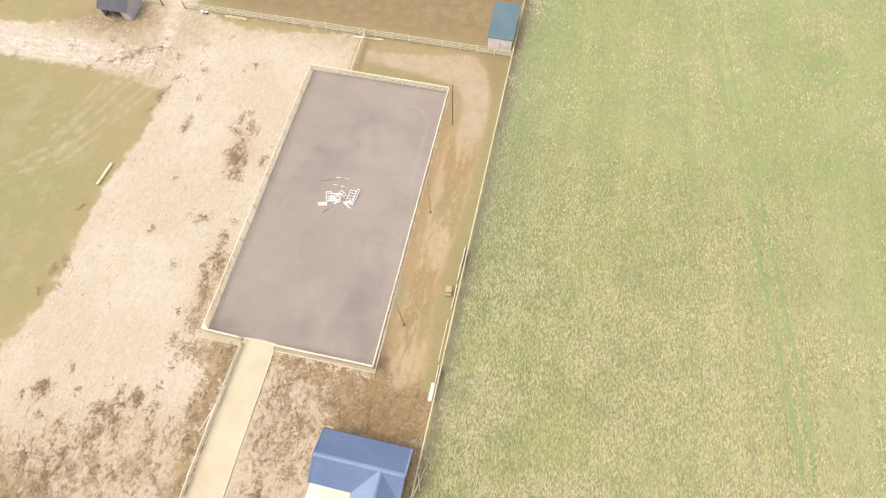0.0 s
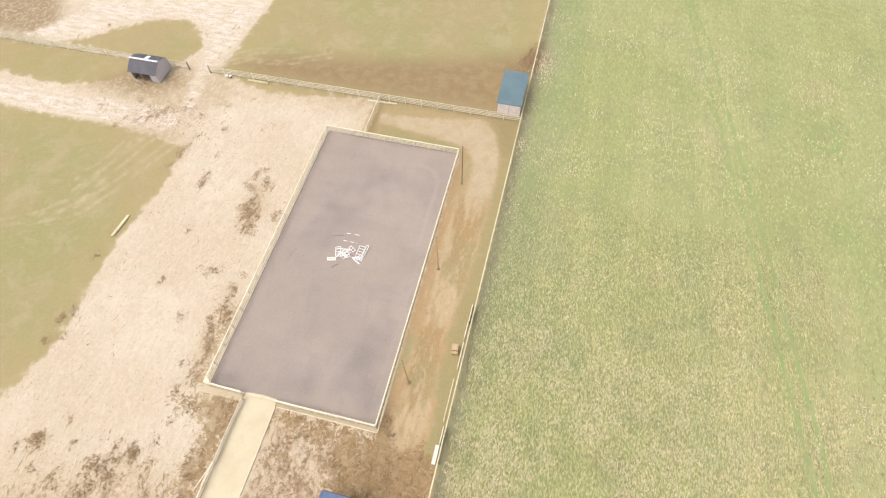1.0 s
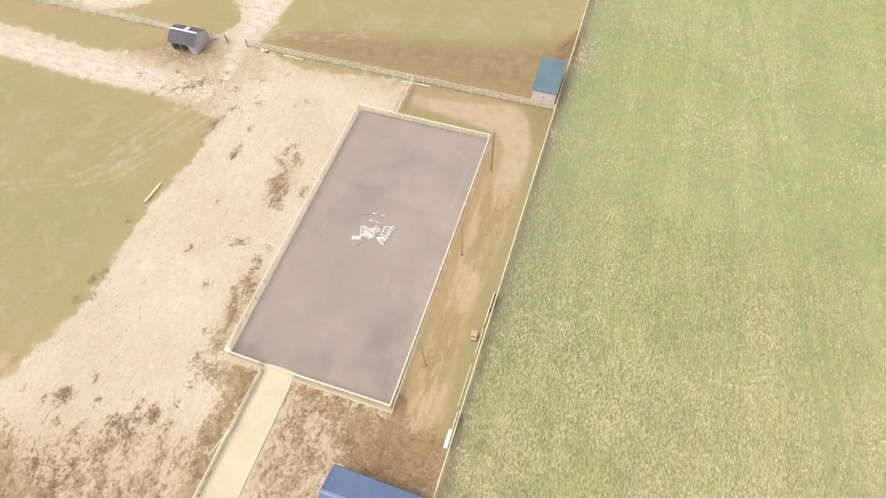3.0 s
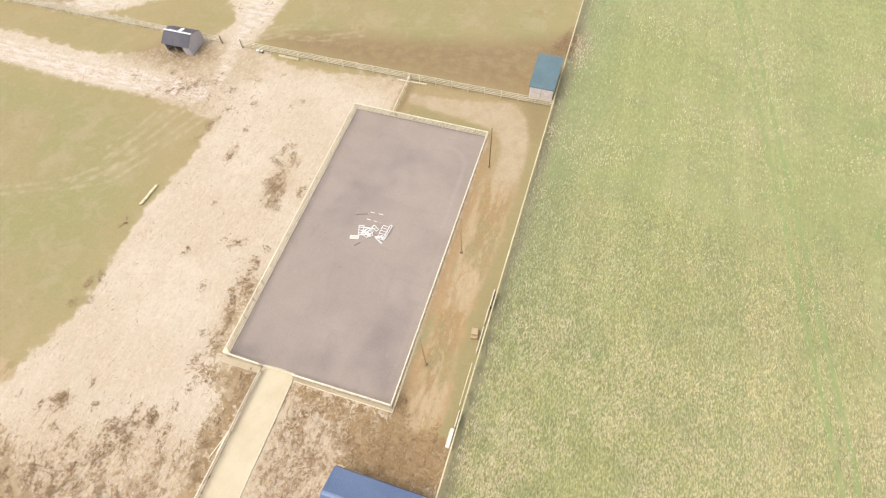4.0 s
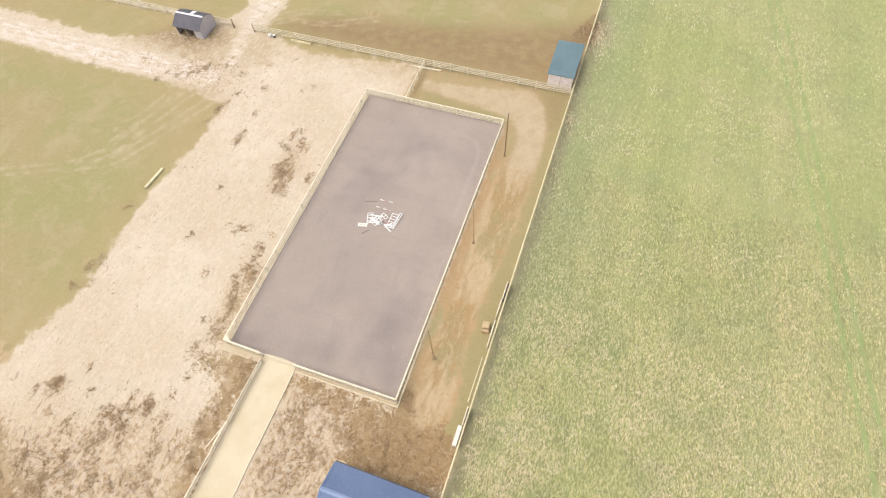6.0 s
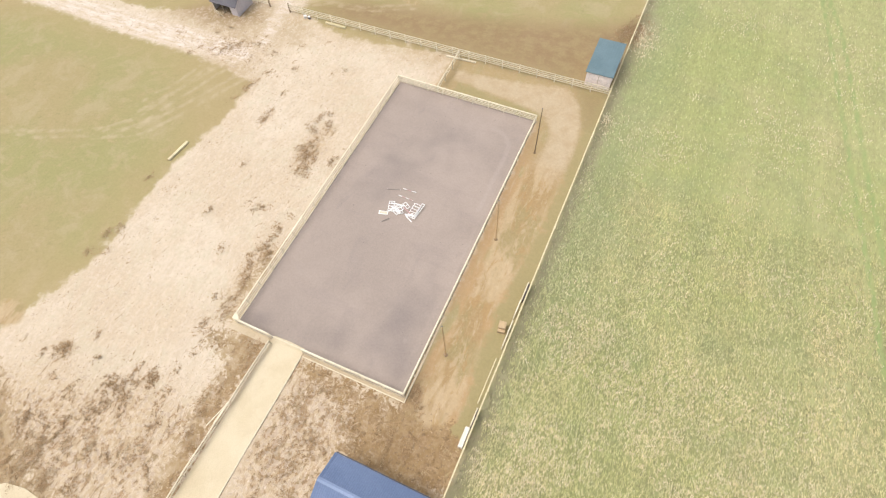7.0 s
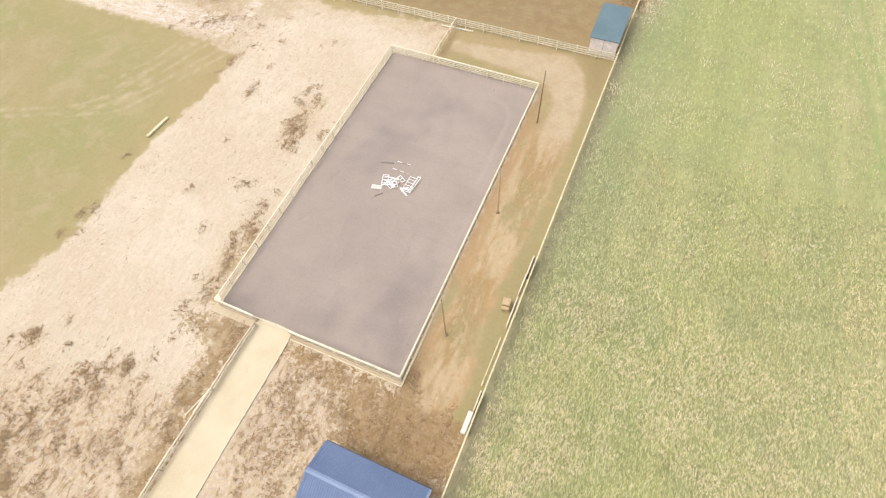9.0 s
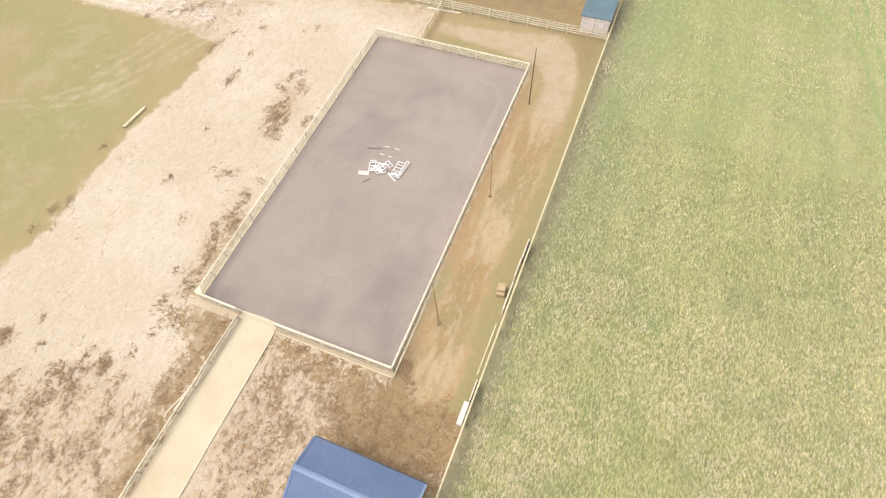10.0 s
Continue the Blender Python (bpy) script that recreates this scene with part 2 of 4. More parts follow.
    col = k.mix(k.math("MULTIPLY", bare, k.math("MAXIMUM", lip, k.ramp(pale, 0.5, 0.66, 0, 0.35))), col, (0.62, 0.53, 0.42))
    flake = k.ramp(k.noise(4.2, 3, 0.55, stretch=(1.0, 0.5, 1.0), turn=55), 0.63, 0.68, 0, 0.55)
    col = k.mix(k.math("MULTIPLY", flake, k.math("MULTIPLY", k.attr("scuff"), k.math("MULTIPLY", k.math("SUBTRACT", 1.0, turf), k.math("MULTIPLY_ADD", soil, -0.7, 1.0)))), col, (0.66, 0.565, 0.44))
    # meadow
    col = k.mix(edge("field", 0.5, 0.35), col, k.mix(1.0, field_colour(k), (0.92, 0.94, 0.90), "MULTIPLY"))
    rough = k.math("MULTIPLY", edge("field", 0.5, 0.35), k.ramp(k.math("ADD", k.attr("field"), k.math("MULTIPLY", wob, 0.8)), 0.4, 2.6, 0.75, 0.0))
    col = k.mix(k.math("MULTIPLY", rough, k.ramp(fine, 0.3, 0.6, 0.5, 1.0)), col, (0.315, 0.278, 0.18))
    wheel = k.ramp(k.math("ABSOLUTE", k.attr("wheel")), 0.15, 0.5, 0.8, 0.0)
    col = k.mix(k.math("MULTIPLY", wheel, k.ramp(mid, 0.3, 0.6, 0.5, 1.0)), col, (0.235, 0.30, 0.115))
    col = k.tint(col, fine, 0.94, 1.05)
    col = k.tint(col, grain, 0.95, 1.05)
    k.bump(k.math("ADD", k.math("MULTIPLY", spot, 1.0), k.math("MULTIPLY", grain, 0.07)), 0.42, 0.05)
    return k.done(col)


def make_blades(name, straw):
    k = Nodes(name, 0.8, spec=0.15)
    r = k.island()
    col = k.mix(1.0, field_colour(k), (1.78, 1.68, 1.85), "MULTIPLY") if not straw else k.mix(k.noise(0.5, 3), (0.40, 0.275, 0.15), (0.34, 0.22, 0.12))
    patch = k.ramp(k.noise(0.22, 4, 0.6), 0.4, 0.62, 0.15, 0.85)
    col = k.mix(k.math("MULTIPLY", k.ramp(r, 0.55, 1.0), patch), col, (0.76, 0.70, 0.47) if not straw else (0.47, 0.38, 0.24))
    col = k.mix(k.ramp(r, 0.34, 0.05, 0, 0.85), col, (0.205, 0.21, 0.10) if not straw else (0.26, 0.17, 0.09))
    return k.done(col) if straw else k.leaf(col)


def make_wood(name, c1, c2, dark=(0.16, 0.12, 0.08)):
    k = Nodes(name, 0.8, spec=0.2)
    col = k.mix(k.chance(), c1, c2)
    n = k.noise(3.0, 5, 0.6)
    col = k.tint(col, n, 0.85, 1.1)
    col = k.mix(k.ramp(k.noise(9.0, 4, 0.7), 0.64, 0.82, 0, 0.5), col, dark)
    k.bump(k.noise(40.0, 3), 0.3, 0.005)
    return k.done(col)


def make_arena():
    k = Nodes("arena_sand_and_rubber", 0.95, spec=0.1)
    big = k.noise(0.11, 4, 0.5, warp=0.5)
    sweep = k.noise(0.35, 4, 0.6, stretch=(1.0, 0.45, 1.0), turn=30, warp=1.0)
    col = k.mix(k.ramp(big, 0.35, 0.65), (0.326, 0.268, 0.228), (0.362, 0.297, 0.252))
    col = k.mix(k.ramp(sweep, 0.53, 0.75, 0, 0.45), col, (0.275, 0.23, 0.208))
    col = k.mix(k.ramp(k.attr("worn"), 0.0, 1.0, 0, 0.85), col, (0.225, 0.19, 0.175))
    col = k.mix(k.ramp(k.noise(0.8, 5), 0.6, 0.8, 0, 0.5), col, (0.36, 0.30, 0.26))
    drag = k.noise(0.5, 4, 0.6, stretch=(0.25, 1.0, 1.0), turn=-8, warp=0.6)
    col = k.mix(k.ramp(drag, 0.52, 0.66, 0, 0.25), col, (0.285, 0.235, 0.212))
    col = k.mix(k.ramp(k.attr("track"), 0.0, 0.5, 0.4, 0.0), col, (0.40, 0.335, 0.29))
    col = k.mix(k.ramp(k.noise(2.6, 3, 0.5), 0.72, 0.75, 0, 0.6), col, (0.17, 0.14, 0.125))
    fine = k.noise(5.0, 5, 0.7)
    col = k.tint(col, fine, 0.93, 1.06)
    col = k.tint(col, k.noise(30.0, 3), 0.96, 1.04)
    k.bump(k.math("ADD", fine, k.noise(22.0, 3)), 0.5, 0.03)
    return k.done(col)


def make_gravel(name, c1, c2, stain):
    k = Nodes(name, 0.9, spec=0.15)
    col = k.mix(k.ramp(k.noise(0.25, 4), 0.35, 0.65), c1, c2)
    col = k.mix(k.ramp(k.noise(0.9, 5, 0.65), 0.55, 0.75, 0, 0.5), col, stain)
    col = k.tint(col, k.noise(18.0, 4, 0.7), 0.88, 1.1)
    k.bump(k.noise(30.0, 3), 0.5, 0.015)
    return k.done(col)


def make_metal_sheet(name, c1, c2, rough=0.45):
    k = Nodes(name, rough, 0.0, 0.4)
    col = k.mix(k.ramp(k.noise(0.5, 4), 0.3, 0.7), c1, c2)
    col = k.tint(col, k.noise(6.0, 5, 0.7), 0.9, 1.08)
    return k.done(col, k.ramp(k.noise(3.0, 4), 0.3, 0.7, rough - 0.08, rough + 0.12))


def make_paint(name, col, worn, rough=0.55):
    k = Nodes(name, rough, spec=0.35)
    c = k.tint(col, k.noise(4.0, 4), 0.9, 1.05)
    c = k.mix(k.ramp(k.noise(11.0, 5, 0.7), 0.6, 0.78, 0, 0.6), c, worn)
    return k.done(c)


M_GROUND = make_ground()
M_BLADE = make_blades("meadow_grass_blades", False)
def make_straw():
    k = Nodes("pale_straw", 0.8, spec=0.15)
    return k.leaf(k.mix(k.island(), (0.90, 0.81, 0.60), (0.66, 0.56, 0.36)))


M_STRAW = make_straw()
M_ROUGH = make_wood("rough_dun_grass", (0.36, 0.31, 0.20), (0.30, 0.265, 0.16))
M_WEED = make_blades("dead_weed_stalks", True)
M_RAIL = make_wood("pale_softwood_rail", (0.64, 0.57, 0.42), (0.72, 0.65, 0.50))
M_RAIL_W = make_wood("whitewashed_softwood_rail", (0.68, 0.61, 0.445), (0.75, 0.68, 0.52))
M_RAIL_Y = make_wood("yellowed_softwood_rail", (0.60, 0.52, 0.31), (0.68, 0.60, 0.40))
M_POST = make_wood("weathered_softwood_post", (0.48, 0.41, 0.29), (0.58, 0.50, 0.37))
M_KICK = make_wood("buff_kick_boards", (0.55, 0.46, 0.33), (0.61, 0.52, 0.38))
M_POLE = make_wood("dark_treated_pole", (0.15, 0.11, 0.07), (0.18, 0.13, 0.08))
M_GATEPOST = make_wood("brown_gate_post", (0.27, 0.20, 0.13), (0.31, 0.23, 0.15))
M_POLE_PALE = make_wood("tan_weathered_pole", (0.50, 0.345, 0.19), (0.55, 0.385, 0.215), (0.38, 0.26, 0.14))
M_BOX = make_wood("brown_plywood", (0.46, 0.34, 0.20), (0.50, 0.37, 0.225))
M_SHEDWALL = make_wood("pinkish_painted_boards", (0.84, 0.74, 0.70), (0.86, 0.77, 0.73), (0.66, 0.57, 0.53))
M_DARKWALL = make_wood("dark_boards", (0.10, 0.085, 0.075), (0.13, 0.11, 0.095))
M_ARENA = make_arena()
M_PATH = make_gravel("cream_limestone_path", (0.56, 0.465, 0.31), (0.62, 0.53, 0.37), (0.50, 0.40, 0.27))
M_YARD = make_gravel("pale_concrete_yard", (0.74, 0.68, 0.54), (0.78, 0.73, 0.60), (0.62, 0.54, 0.40))
M_MARGIN = make_gravel("pale_gravel_margin", (0.48, 0.39, 0.265), (0.54, 0.45, 0.32), (0.42, 0.33, 0.22))
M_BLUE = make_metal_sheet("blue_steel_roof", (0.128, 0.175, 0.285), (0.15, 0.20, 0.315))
# ridge and trim blue; also paints the wing's west slope as sunlit
M_BLUECAP_LIT = make_metal_sheet("pale_blue_ridge_and_lit_slope_steel", (0.22, 0.28, 0.41), (0.25, 0.31, 0.45))
M_TEAL = make_metal_sheet("teal_sheet_roof", (0.11, 0.17, 0.19), (0.135, 0.20, 0.22))
M_GREYSHEET = make_metal_sheet("grey_sheet_metal", (0.125, 0.125, 0.145), (0.16, 0.16, 0.18))
M_DARKSHEET = make_metal_sheet("dark_grey_sheet_metal", (0.055, 0.06, 0.08), (0.08, 0.085, 0.11))
M_SHELTER = make_metal_sheet("dull_charcoal_sheet_metal", (0.088, 0.082, 0.094), (0.115, 0.105, 0.118), 0.6)
M_SILVER = make_metal_sheet("silver_grey_sheet_metal", (0.50, 0.46, 0.475), (0.56, 0.52, 0.53), 0.6)
M_WHITE = make_paint("white_paint", (0.80, 0.78, 0.74), (0.50, 0.45, 0.38))
M_CREAM = make_paint("cream_paint", (0.70, 0.66, 0.57), (0.46, 0.40, 0.31))
M_RED = make_paint("faded_red_paint", (0.50, 0.33, 0.30), (0.42, 0.33, 0.29))
M_DULL = make_paint("dull_dark_rod", (0.285, 0.242, 0.215), (0.30, 0.26, 0.23))
M_WALL = make_gravel("rendered_block_wall", (0.55, 0.48, 0.38), (0.60, 0.53, 0.43), (0.45, 0.38, 0.29))
M_EARTH = make_wood("dark_clod_earth", (0.30, 0.21, 0.13), (0.38, 0.275, 0.18))

# ---- mesh helpers ----


def box(bm, x0, x1, y0, y1, z0, z1, bevel=0.0):
    r = bmesh.ops.create_cube(bm, size=1.0)
    vs = r["verts"]
    bmesh.ops.scale(bm, vec=(x1 - x0, y1 - y0, z1 - z0), verts=vs)
    bmesh.ops.translate(bm, vec=((x0 + x1) / 2, (y0 + y1) / 2, (z0 + z1) / 2), verts=vs)
    if bevel:
        es = list({e for v in vs for e in v.link_edges})
        bmesh.ops.bevel(bm, geom=es, offset=bevel, segments=1, affect="EDGES")
    return vs


def prism(bm, pts, z0, z1):
    """A closed column over the plan polygon pts."""
    lo = [bm.verts.new((x, y, z0)) for x, y in pts]
    hi = [bm.verts.new((x, y, z1)) for x, y in pts]
    n = len(pts)
    bm.faces.new(hi)
    bm.faces.new(lo[::-1])
    for i in range(n):
        bm.faces.new((lo[i], lo[(i + 1) % n], hi[(i + 1) % n], hi[i]))
    bmesh.ops.recalc_face_normals(bm, faces=bm.faces[:])


def rod(bm, a, b, r0, r1, n=8):
    """A tapered round bar from a to b."""
    a, b = Vector(a), Vector(b)
    d = b - a
    got = bmesh.ops.create_cone(bm, cap_ends=True, segments=n, radius1=r0, radius2=r1, depth=d.length)
    m = Matrix.Translation((a + b) / 2) @ d.to_track_quat("Z", "Y").to_matrix().to_4x4()
    bmesh.ops.transform(bm, matrix=m, verts=got["verts"])


def slab(bm, corners, thick):
    """A sheet with thickness: four corners of its upper face, in order."""
    hi = [Vector(c) for c in corners]
    nrm = (hi[1] - hi[0]).cross(hi[2] - hi[0]).normalized()
    if nrm.z < 0:
        nrm = -nrm
    up = [bm.verts.new(v) for v in hi]
    lo = [bm.verts.new(v - nrm * thick) for v in hi]
    n = len(up)
    bm.faces.new(up)
    bm.faces.new(lo[::-1])
    for i in range(n):
        bm.faces.new((lo[i], lo[(i + 1) % n], up[(i + 1) % n], up[i]))
    bmesh.ops.recalc_face_normals(bm, faces=bm.faces[:])


def mesh_of(name, bm, material, smooth=False):
    me = bpy.data.meshes.new(name)
    bm.to_mesh(me)
    bm.free()
    me.materials.append(material)
    if smooth:
        for p in me.polygons:
            p.use_smooth = True
    return me


def part(name, bm, material, parent, label="", smooth=False):
    ob = new(name, mesh_of(name, bm, material, smooth))
    ob.parent = parent
    return tagged(ob, label)


def piece(name, me, parent, m):
    """One more object on a shared mesh, under its thing."""
    ob = new(name, me)
    ob.parent = parent
    ob.matrix_basis = m
    return ob


def thing(name, m, label, category, group="", kind=""):
    ob = new(name)
    ob.empty_display_size = 0.3
    ob.matrix_basis = m
    return tagged(ob, label, category, group, kind)


def single(name, bm, material, m, label, category, group="", kind=""):
    ob = new(name, mesh_of(name, bm, material))
    ob.matrix_basis = m
    return tagged(ob, label, category, group, kind)


# ---- ground sheet ----
def axis(lo, hi, step, far):
    core = list(np.arange(lo, hi + 1e-6, step))
    left, right, w = [], [], step
    a, b = lo, hi
    while w < far:
        w *= 1.7
        a, b = a - w, b + w
        left.append(a)
        right.append(b)
    return np.array(left[::-1] + core + right)


def poly_distance(px, py, pts):
    """Signed distance to a closed polygon, positive inside."""
    best = np.full(px.shape, 1e9)
    inside = np.zeros(px.shape, bool)
    for (ax, ay), (bx, by) in zip(pts, pts[1:] + pts[:1]):
        dx, dy = bx - ax, by - ay
        u = np.clip(((px - ax) * dx + (py - ay) * dy) / (dx * dx + dy * dy), 0, 1)
        best = np.minimum(best, np.hypot(px - ax - u * dx, py - ay - u * dy))
        cross = (ay > py) != (by > py)
        if dy:
            inside ^= cross & (px < ax + (py - ay) * dx / dy)
    return np.where(inside, best, -best)


def line_distance(px, py, pts):
    best = np.full(px.shape, 1e9)
    for (ax, ay), (bx, by) in zip(pts, pts[1:]):
        dx, dy = bx - ax, by - ay
        u = np.clip(((px - ax) * dx + (py - ay) * dy) / (dx * dx + dy * dy), 0, 1)
        best = np.minimum(best, np.hypot(px - ax - u * dx, py - ay - u * dy))
    return best


def blob(px, py, x, y, rx, ry):
    return np.exp(-(((px - x) / rx) ** 2 + ((py - y) / ry) ** 2))


def any_of(*ds):
    return np.maximum.reduce(ds)


FENCE_E, FENCE_N = 28.1, 48.65
gx, gy = axis(-82, 96, 0.6, 900), axis(-27, 96, 0.6, 900)
GX, GY = np.meshgrid(gx, gy)
PX, PY = GX.ravel(), GY.ravel()
layer = {}
layer["field"] = np.minimum(PX - 28.0 - 0.0055 * PY, np.hypot(PX - 28.7, (PY - 63.5) / 2.0) - 1.2)
layer["olive"] = any_of(
    poly_distance(PX, PY, [(-20.6, 32.3), (-20.1, 27), (-20.2, 23), (-21.3, 16), (-21.2, 6.8), (-20.8, 0), (-22.3, -5), (-24.5, -11),
                           (-27, -22), (-30, -40), (-900, -40), (-900, 35.2), (-60, 35.2), (-49, 34.5), (-37, 34.7), (-27.5, 34.2)]),
    poly_distance(PX, PY, [(-900, 41.4), (-64, 41.6), (-56, 41.0), (-47, 40.6), (-41.5, 42.6), (-38, 44.5), (-37, 49.1), (-900, 49.1)]),
    poly_distance(PX, PY, [(-23.2, 48.7), (-22.4, 55), (-22.6, 60), (-21.8, 66), (-20, 900), (28.6, 900), (28.6, 48.7)]),
    poly_distance(PX, PY, [(-56, 50.0), (-50.5, 52.2), (-46.3, 56), (-41, 59.4), (-34.6, 61), (-30.8, 58), (-28.6, 54.5), (-29.5, 51.7), (-30.5, 49.5)]),
    poly_distance(PX, PY, [(7.5, 41.0), (20.5, 41.0), (20, 42.2), (17.3, 42.7), (12.7, 43.1), (8.0, 43.8)]) + 0.2,
    poly_distance(PX, PY, [(26.1, -1.0), (28.8, -1.0), (28.8, 49.2), (23.6, 49.2), (25.0, 46), (26.4, 41.5), (26.6, 36.8), (26.4, 27), (25.9, 18),
                           (25.1, 11), (25.5, 7), (25.9, 3.5)]) + 0.1,
    poly_distance(PX, PY, [(-19.5, 48.2), (-12.7, 46.4), (-6.8, 46.9), (1.4, 48.3), (4.8, 48.8), (4.8, 49.4), (-20, 49.4)]))
layer["west"] = 3.0 - PX
layer["verge"] = poly_distance(PX, PY, [(20.3, -6), (28.2, -6), (28.2, 49.7), (4.8, 49.7), (4.8, 41), (20.3, 41)])
layer["brown"] = any_of(
    poly_distance(PX, PY, [(9.0, -0.4), (20.5, -0.4), (21.5, 0.1), (24.9, -0.6), (26.3, 0.1), (28.0, 0.6), (28.2, -30), (22, -30), (17.1, -9),
                           (17.0, -6), (16.5, -4.5), (16.0, -2.6), (14.2, -2.7), (9.6, -1.8)]),
    poly_distance(PX, PY, [(-0.6, -0.6), (4.3, -0.6), (4.4, -20), (2.9, -19), (2.1, -14.4), (1.6, -9), (2.1, -6), (1.0, -3.8), (-2.0, -2.6)]),
    poly_distance(PX, PY, [(-0.3, 12), (-2.6, 10), (-3.4, 5), (-2.5, 1), (-2.1, -2.8), (0, -0.7), (-0.4, 0)]) - 0.9,
    poly_distance(PX, PY, [(-3.8, 20.5), (-4.2, 24), (-5.6, 29.5), (-7.0, 30), (-6.6, 26), (-5.8, 21.5)]) - 2.2,
    poly_distance(PX, PY, [(-24, -13), (-17, -16), (-13, -18.3), (-9, -20.2), (-4, -21), (-4, -24), (-24, -24)]) - 0.6,
    poly_distance(PX, PY, [(24.6, 57.5), (27.7, 57.5), (28.9, 61), (28.8, 67), (27.6, 69), (26, 64)]))
layer["mud_and_patch"] = any_of(
    poly_distance(PX, PY, [(-23, 51), (-16, 49.4), (28.6, 49.4), (28.6, 66), (15, 61), (0, 58), (-15, 56)]) - 0.4,
    poly_distance(PX, PY, [(-110, 52), (-60, 50.5), (-58, 55), (-66, 66), (-110, 70)]) + 0.5,
    poly_distance(PX, PY, [(-42, 42.6), (-35, 41), (-30, 42.3), (-27, 45.5), (-29, 48), (-37, 48)]) - 0.5,
    poly_distance(PX, PY, [(22.4, 50), (24.4, 50), (24.4, 57), (23.2, 57)]) + 0.6,
    poly_distance(PX, PY, [(23.8, 48.3), (25.2, 45.8), (26.6, 42), (27.4, 43), (27.6, 48.3)]) - 0.2,
    # small darker brown patch outside the arena's south-east corner
    poly_distance(PX, PY, [(20.8, 0.2), (21.6, 0.4), (21.4, 2.0), (20.8, 1.8)]) + 1.2)
layer["dun"] = any_of(
    poly_distance(PX, PY, [(-46, 40.5), (-38, 40), (-29, 39.5), (-19, 41.5), (-17, 45), (-21, 49.3), (-38, 49)]),
    poly_distance(PX, PY, [(-33, 33), (-26, 31.5), (-20.5, 31), (-19.5, 34), (-24, 37), (-32, 36)]) - 0.5,
    poly_distance(PX, PY, [(-20, 46.5), (4.5, 45.5), (4.8, 49.4), (-20, 49.4)]) - 0.3,
    poly_distance(PX, PY, [(-23.4, 51), (-18, 51), (-16, 58), (-20, 66), (-22.6, 60)]) - 0.6)
layer["lane"] = any_of(
    poly_distance(PX, PY, [(6.0, 45.9), (12.7, 46.4), (18.7, 47.4), (22.5, 48.3), (25, 45.2), (26.4, 41), (26.6, 36.8), (26.4, 31), (26.2, 24), (25.7, 18),
                           (25.0, 11), (25.5, 6), (25.9, 1.8), (24.8, -0.9), (23.4, -1.6), (22.2, -0.6), (21.8, 2.0), (22.0, 8), (22.2, 18), (21.7, 25), (22.0, 31.6), (23.0, 37.1), (22.4, 40.2),
                           (21.2, 42.0), (17.3, 42.9), (12.7, 43.3), (7.0, 44.2)]),
    poly_distance(PX, PY, [(27.0, -7.6), (27.75, -7.6), (27.75, -15), (27.0, -15)]),
    1.4 - np.hypot((PX + 25.3) / 1.5, PY + 9.2), 0.7 - np.hypot((PX + 7.2) / 1.8, PY - 58.2), 0.5 - np.hypot((PX - 22) / 1.5, PY - 70))
layer["north"] = poly_distance(PX, PY, [(4.8, 41), (20.5, 41), (22, 34), (28, 32), (28, 49.4), (4.8, 49.4)])
layer["white"] = any_of(
    2.0 - line_distance(PX, PY, [(-140, 37.6), (-60, 37.4), (-45, 36.9), (-34, 37.2), (-26, 37.4)]),
    0.8 - line_distance(PX, PY, [(-24, 41), (-25.4, 46), (-26, 52), (-26, 60)]),
    poly_distance(PX, PY, [(-62, 50.6), (-54, 51.0), (-51, 53.6), (-46, 58), (-38, 61.5), (-30, 60), (-27.8, 54.5), (-26.9, 51), (-25.2, 51),
                           (-23.6, 55), (-23.0, 60), (-22.0, 90), (-60, 90), (-56, 58)]))
rut = np.full(PX.shape, 9.0)
for track in ([(-70, 8), (-44, 12.3), (-35, 16.4), (-31.4, 20), (-29.6, 26), (-26.6, 34)], [(-36, 15.4), (-30, 18.4), (-26.4, 25.2), (-22.6, 33.6)],
              [(-33.8, 21), (-30.6, 28), (-29.2, 34)], [(-24.4, 50.5), (-20, 53), (-13, 53.6), (-6, 57)],
              [(-23.5, 52), (-19, 55.4), (-12, 57)]):
    for off in (-0.8, 0.8):
        rut = np.minimum(rut, line_distance(PX, PY, [(x - 0.85 * off, y + 0.4 * off) for x, y in track]))
layer["rut"] = rut
wheel = np.full(PX.shape, 9.0)
for off in (-0.9, 0.9):
    wheel = np.minimum(wheel, line_distance(PX, PY, [(50, 95), (55.2 + off, 74), (59.6 + off, 48), (62.3 + off, 33), (64.2 + off, 21), (66.5 + off, 8), (69, -14)]))
wheel = np.minimum(wheel, np.abs(np.hypot((PX - 72.6), (PY - 55.4) * 0.85) - 2.0))
wheel = np.minimum(wheel, np.abs(np.hypot(PX - 72.7, PY - 38.4) - 1.1))
layer["wheel"] = wheel
churned = poly_distance(PX, PY, [(-21, -14.5), (-16, -12.2), (-8.3, -10.5), (-6.2, -8.0), (-2.2, -9.0), (0.4, -10), (3, -22), (-24, -22)])
between = poly_distance(PX, PY, [(8.6, -0.5), (17.5, -1.5), (18.5, -9), (17, -24), (8.6, -24)])
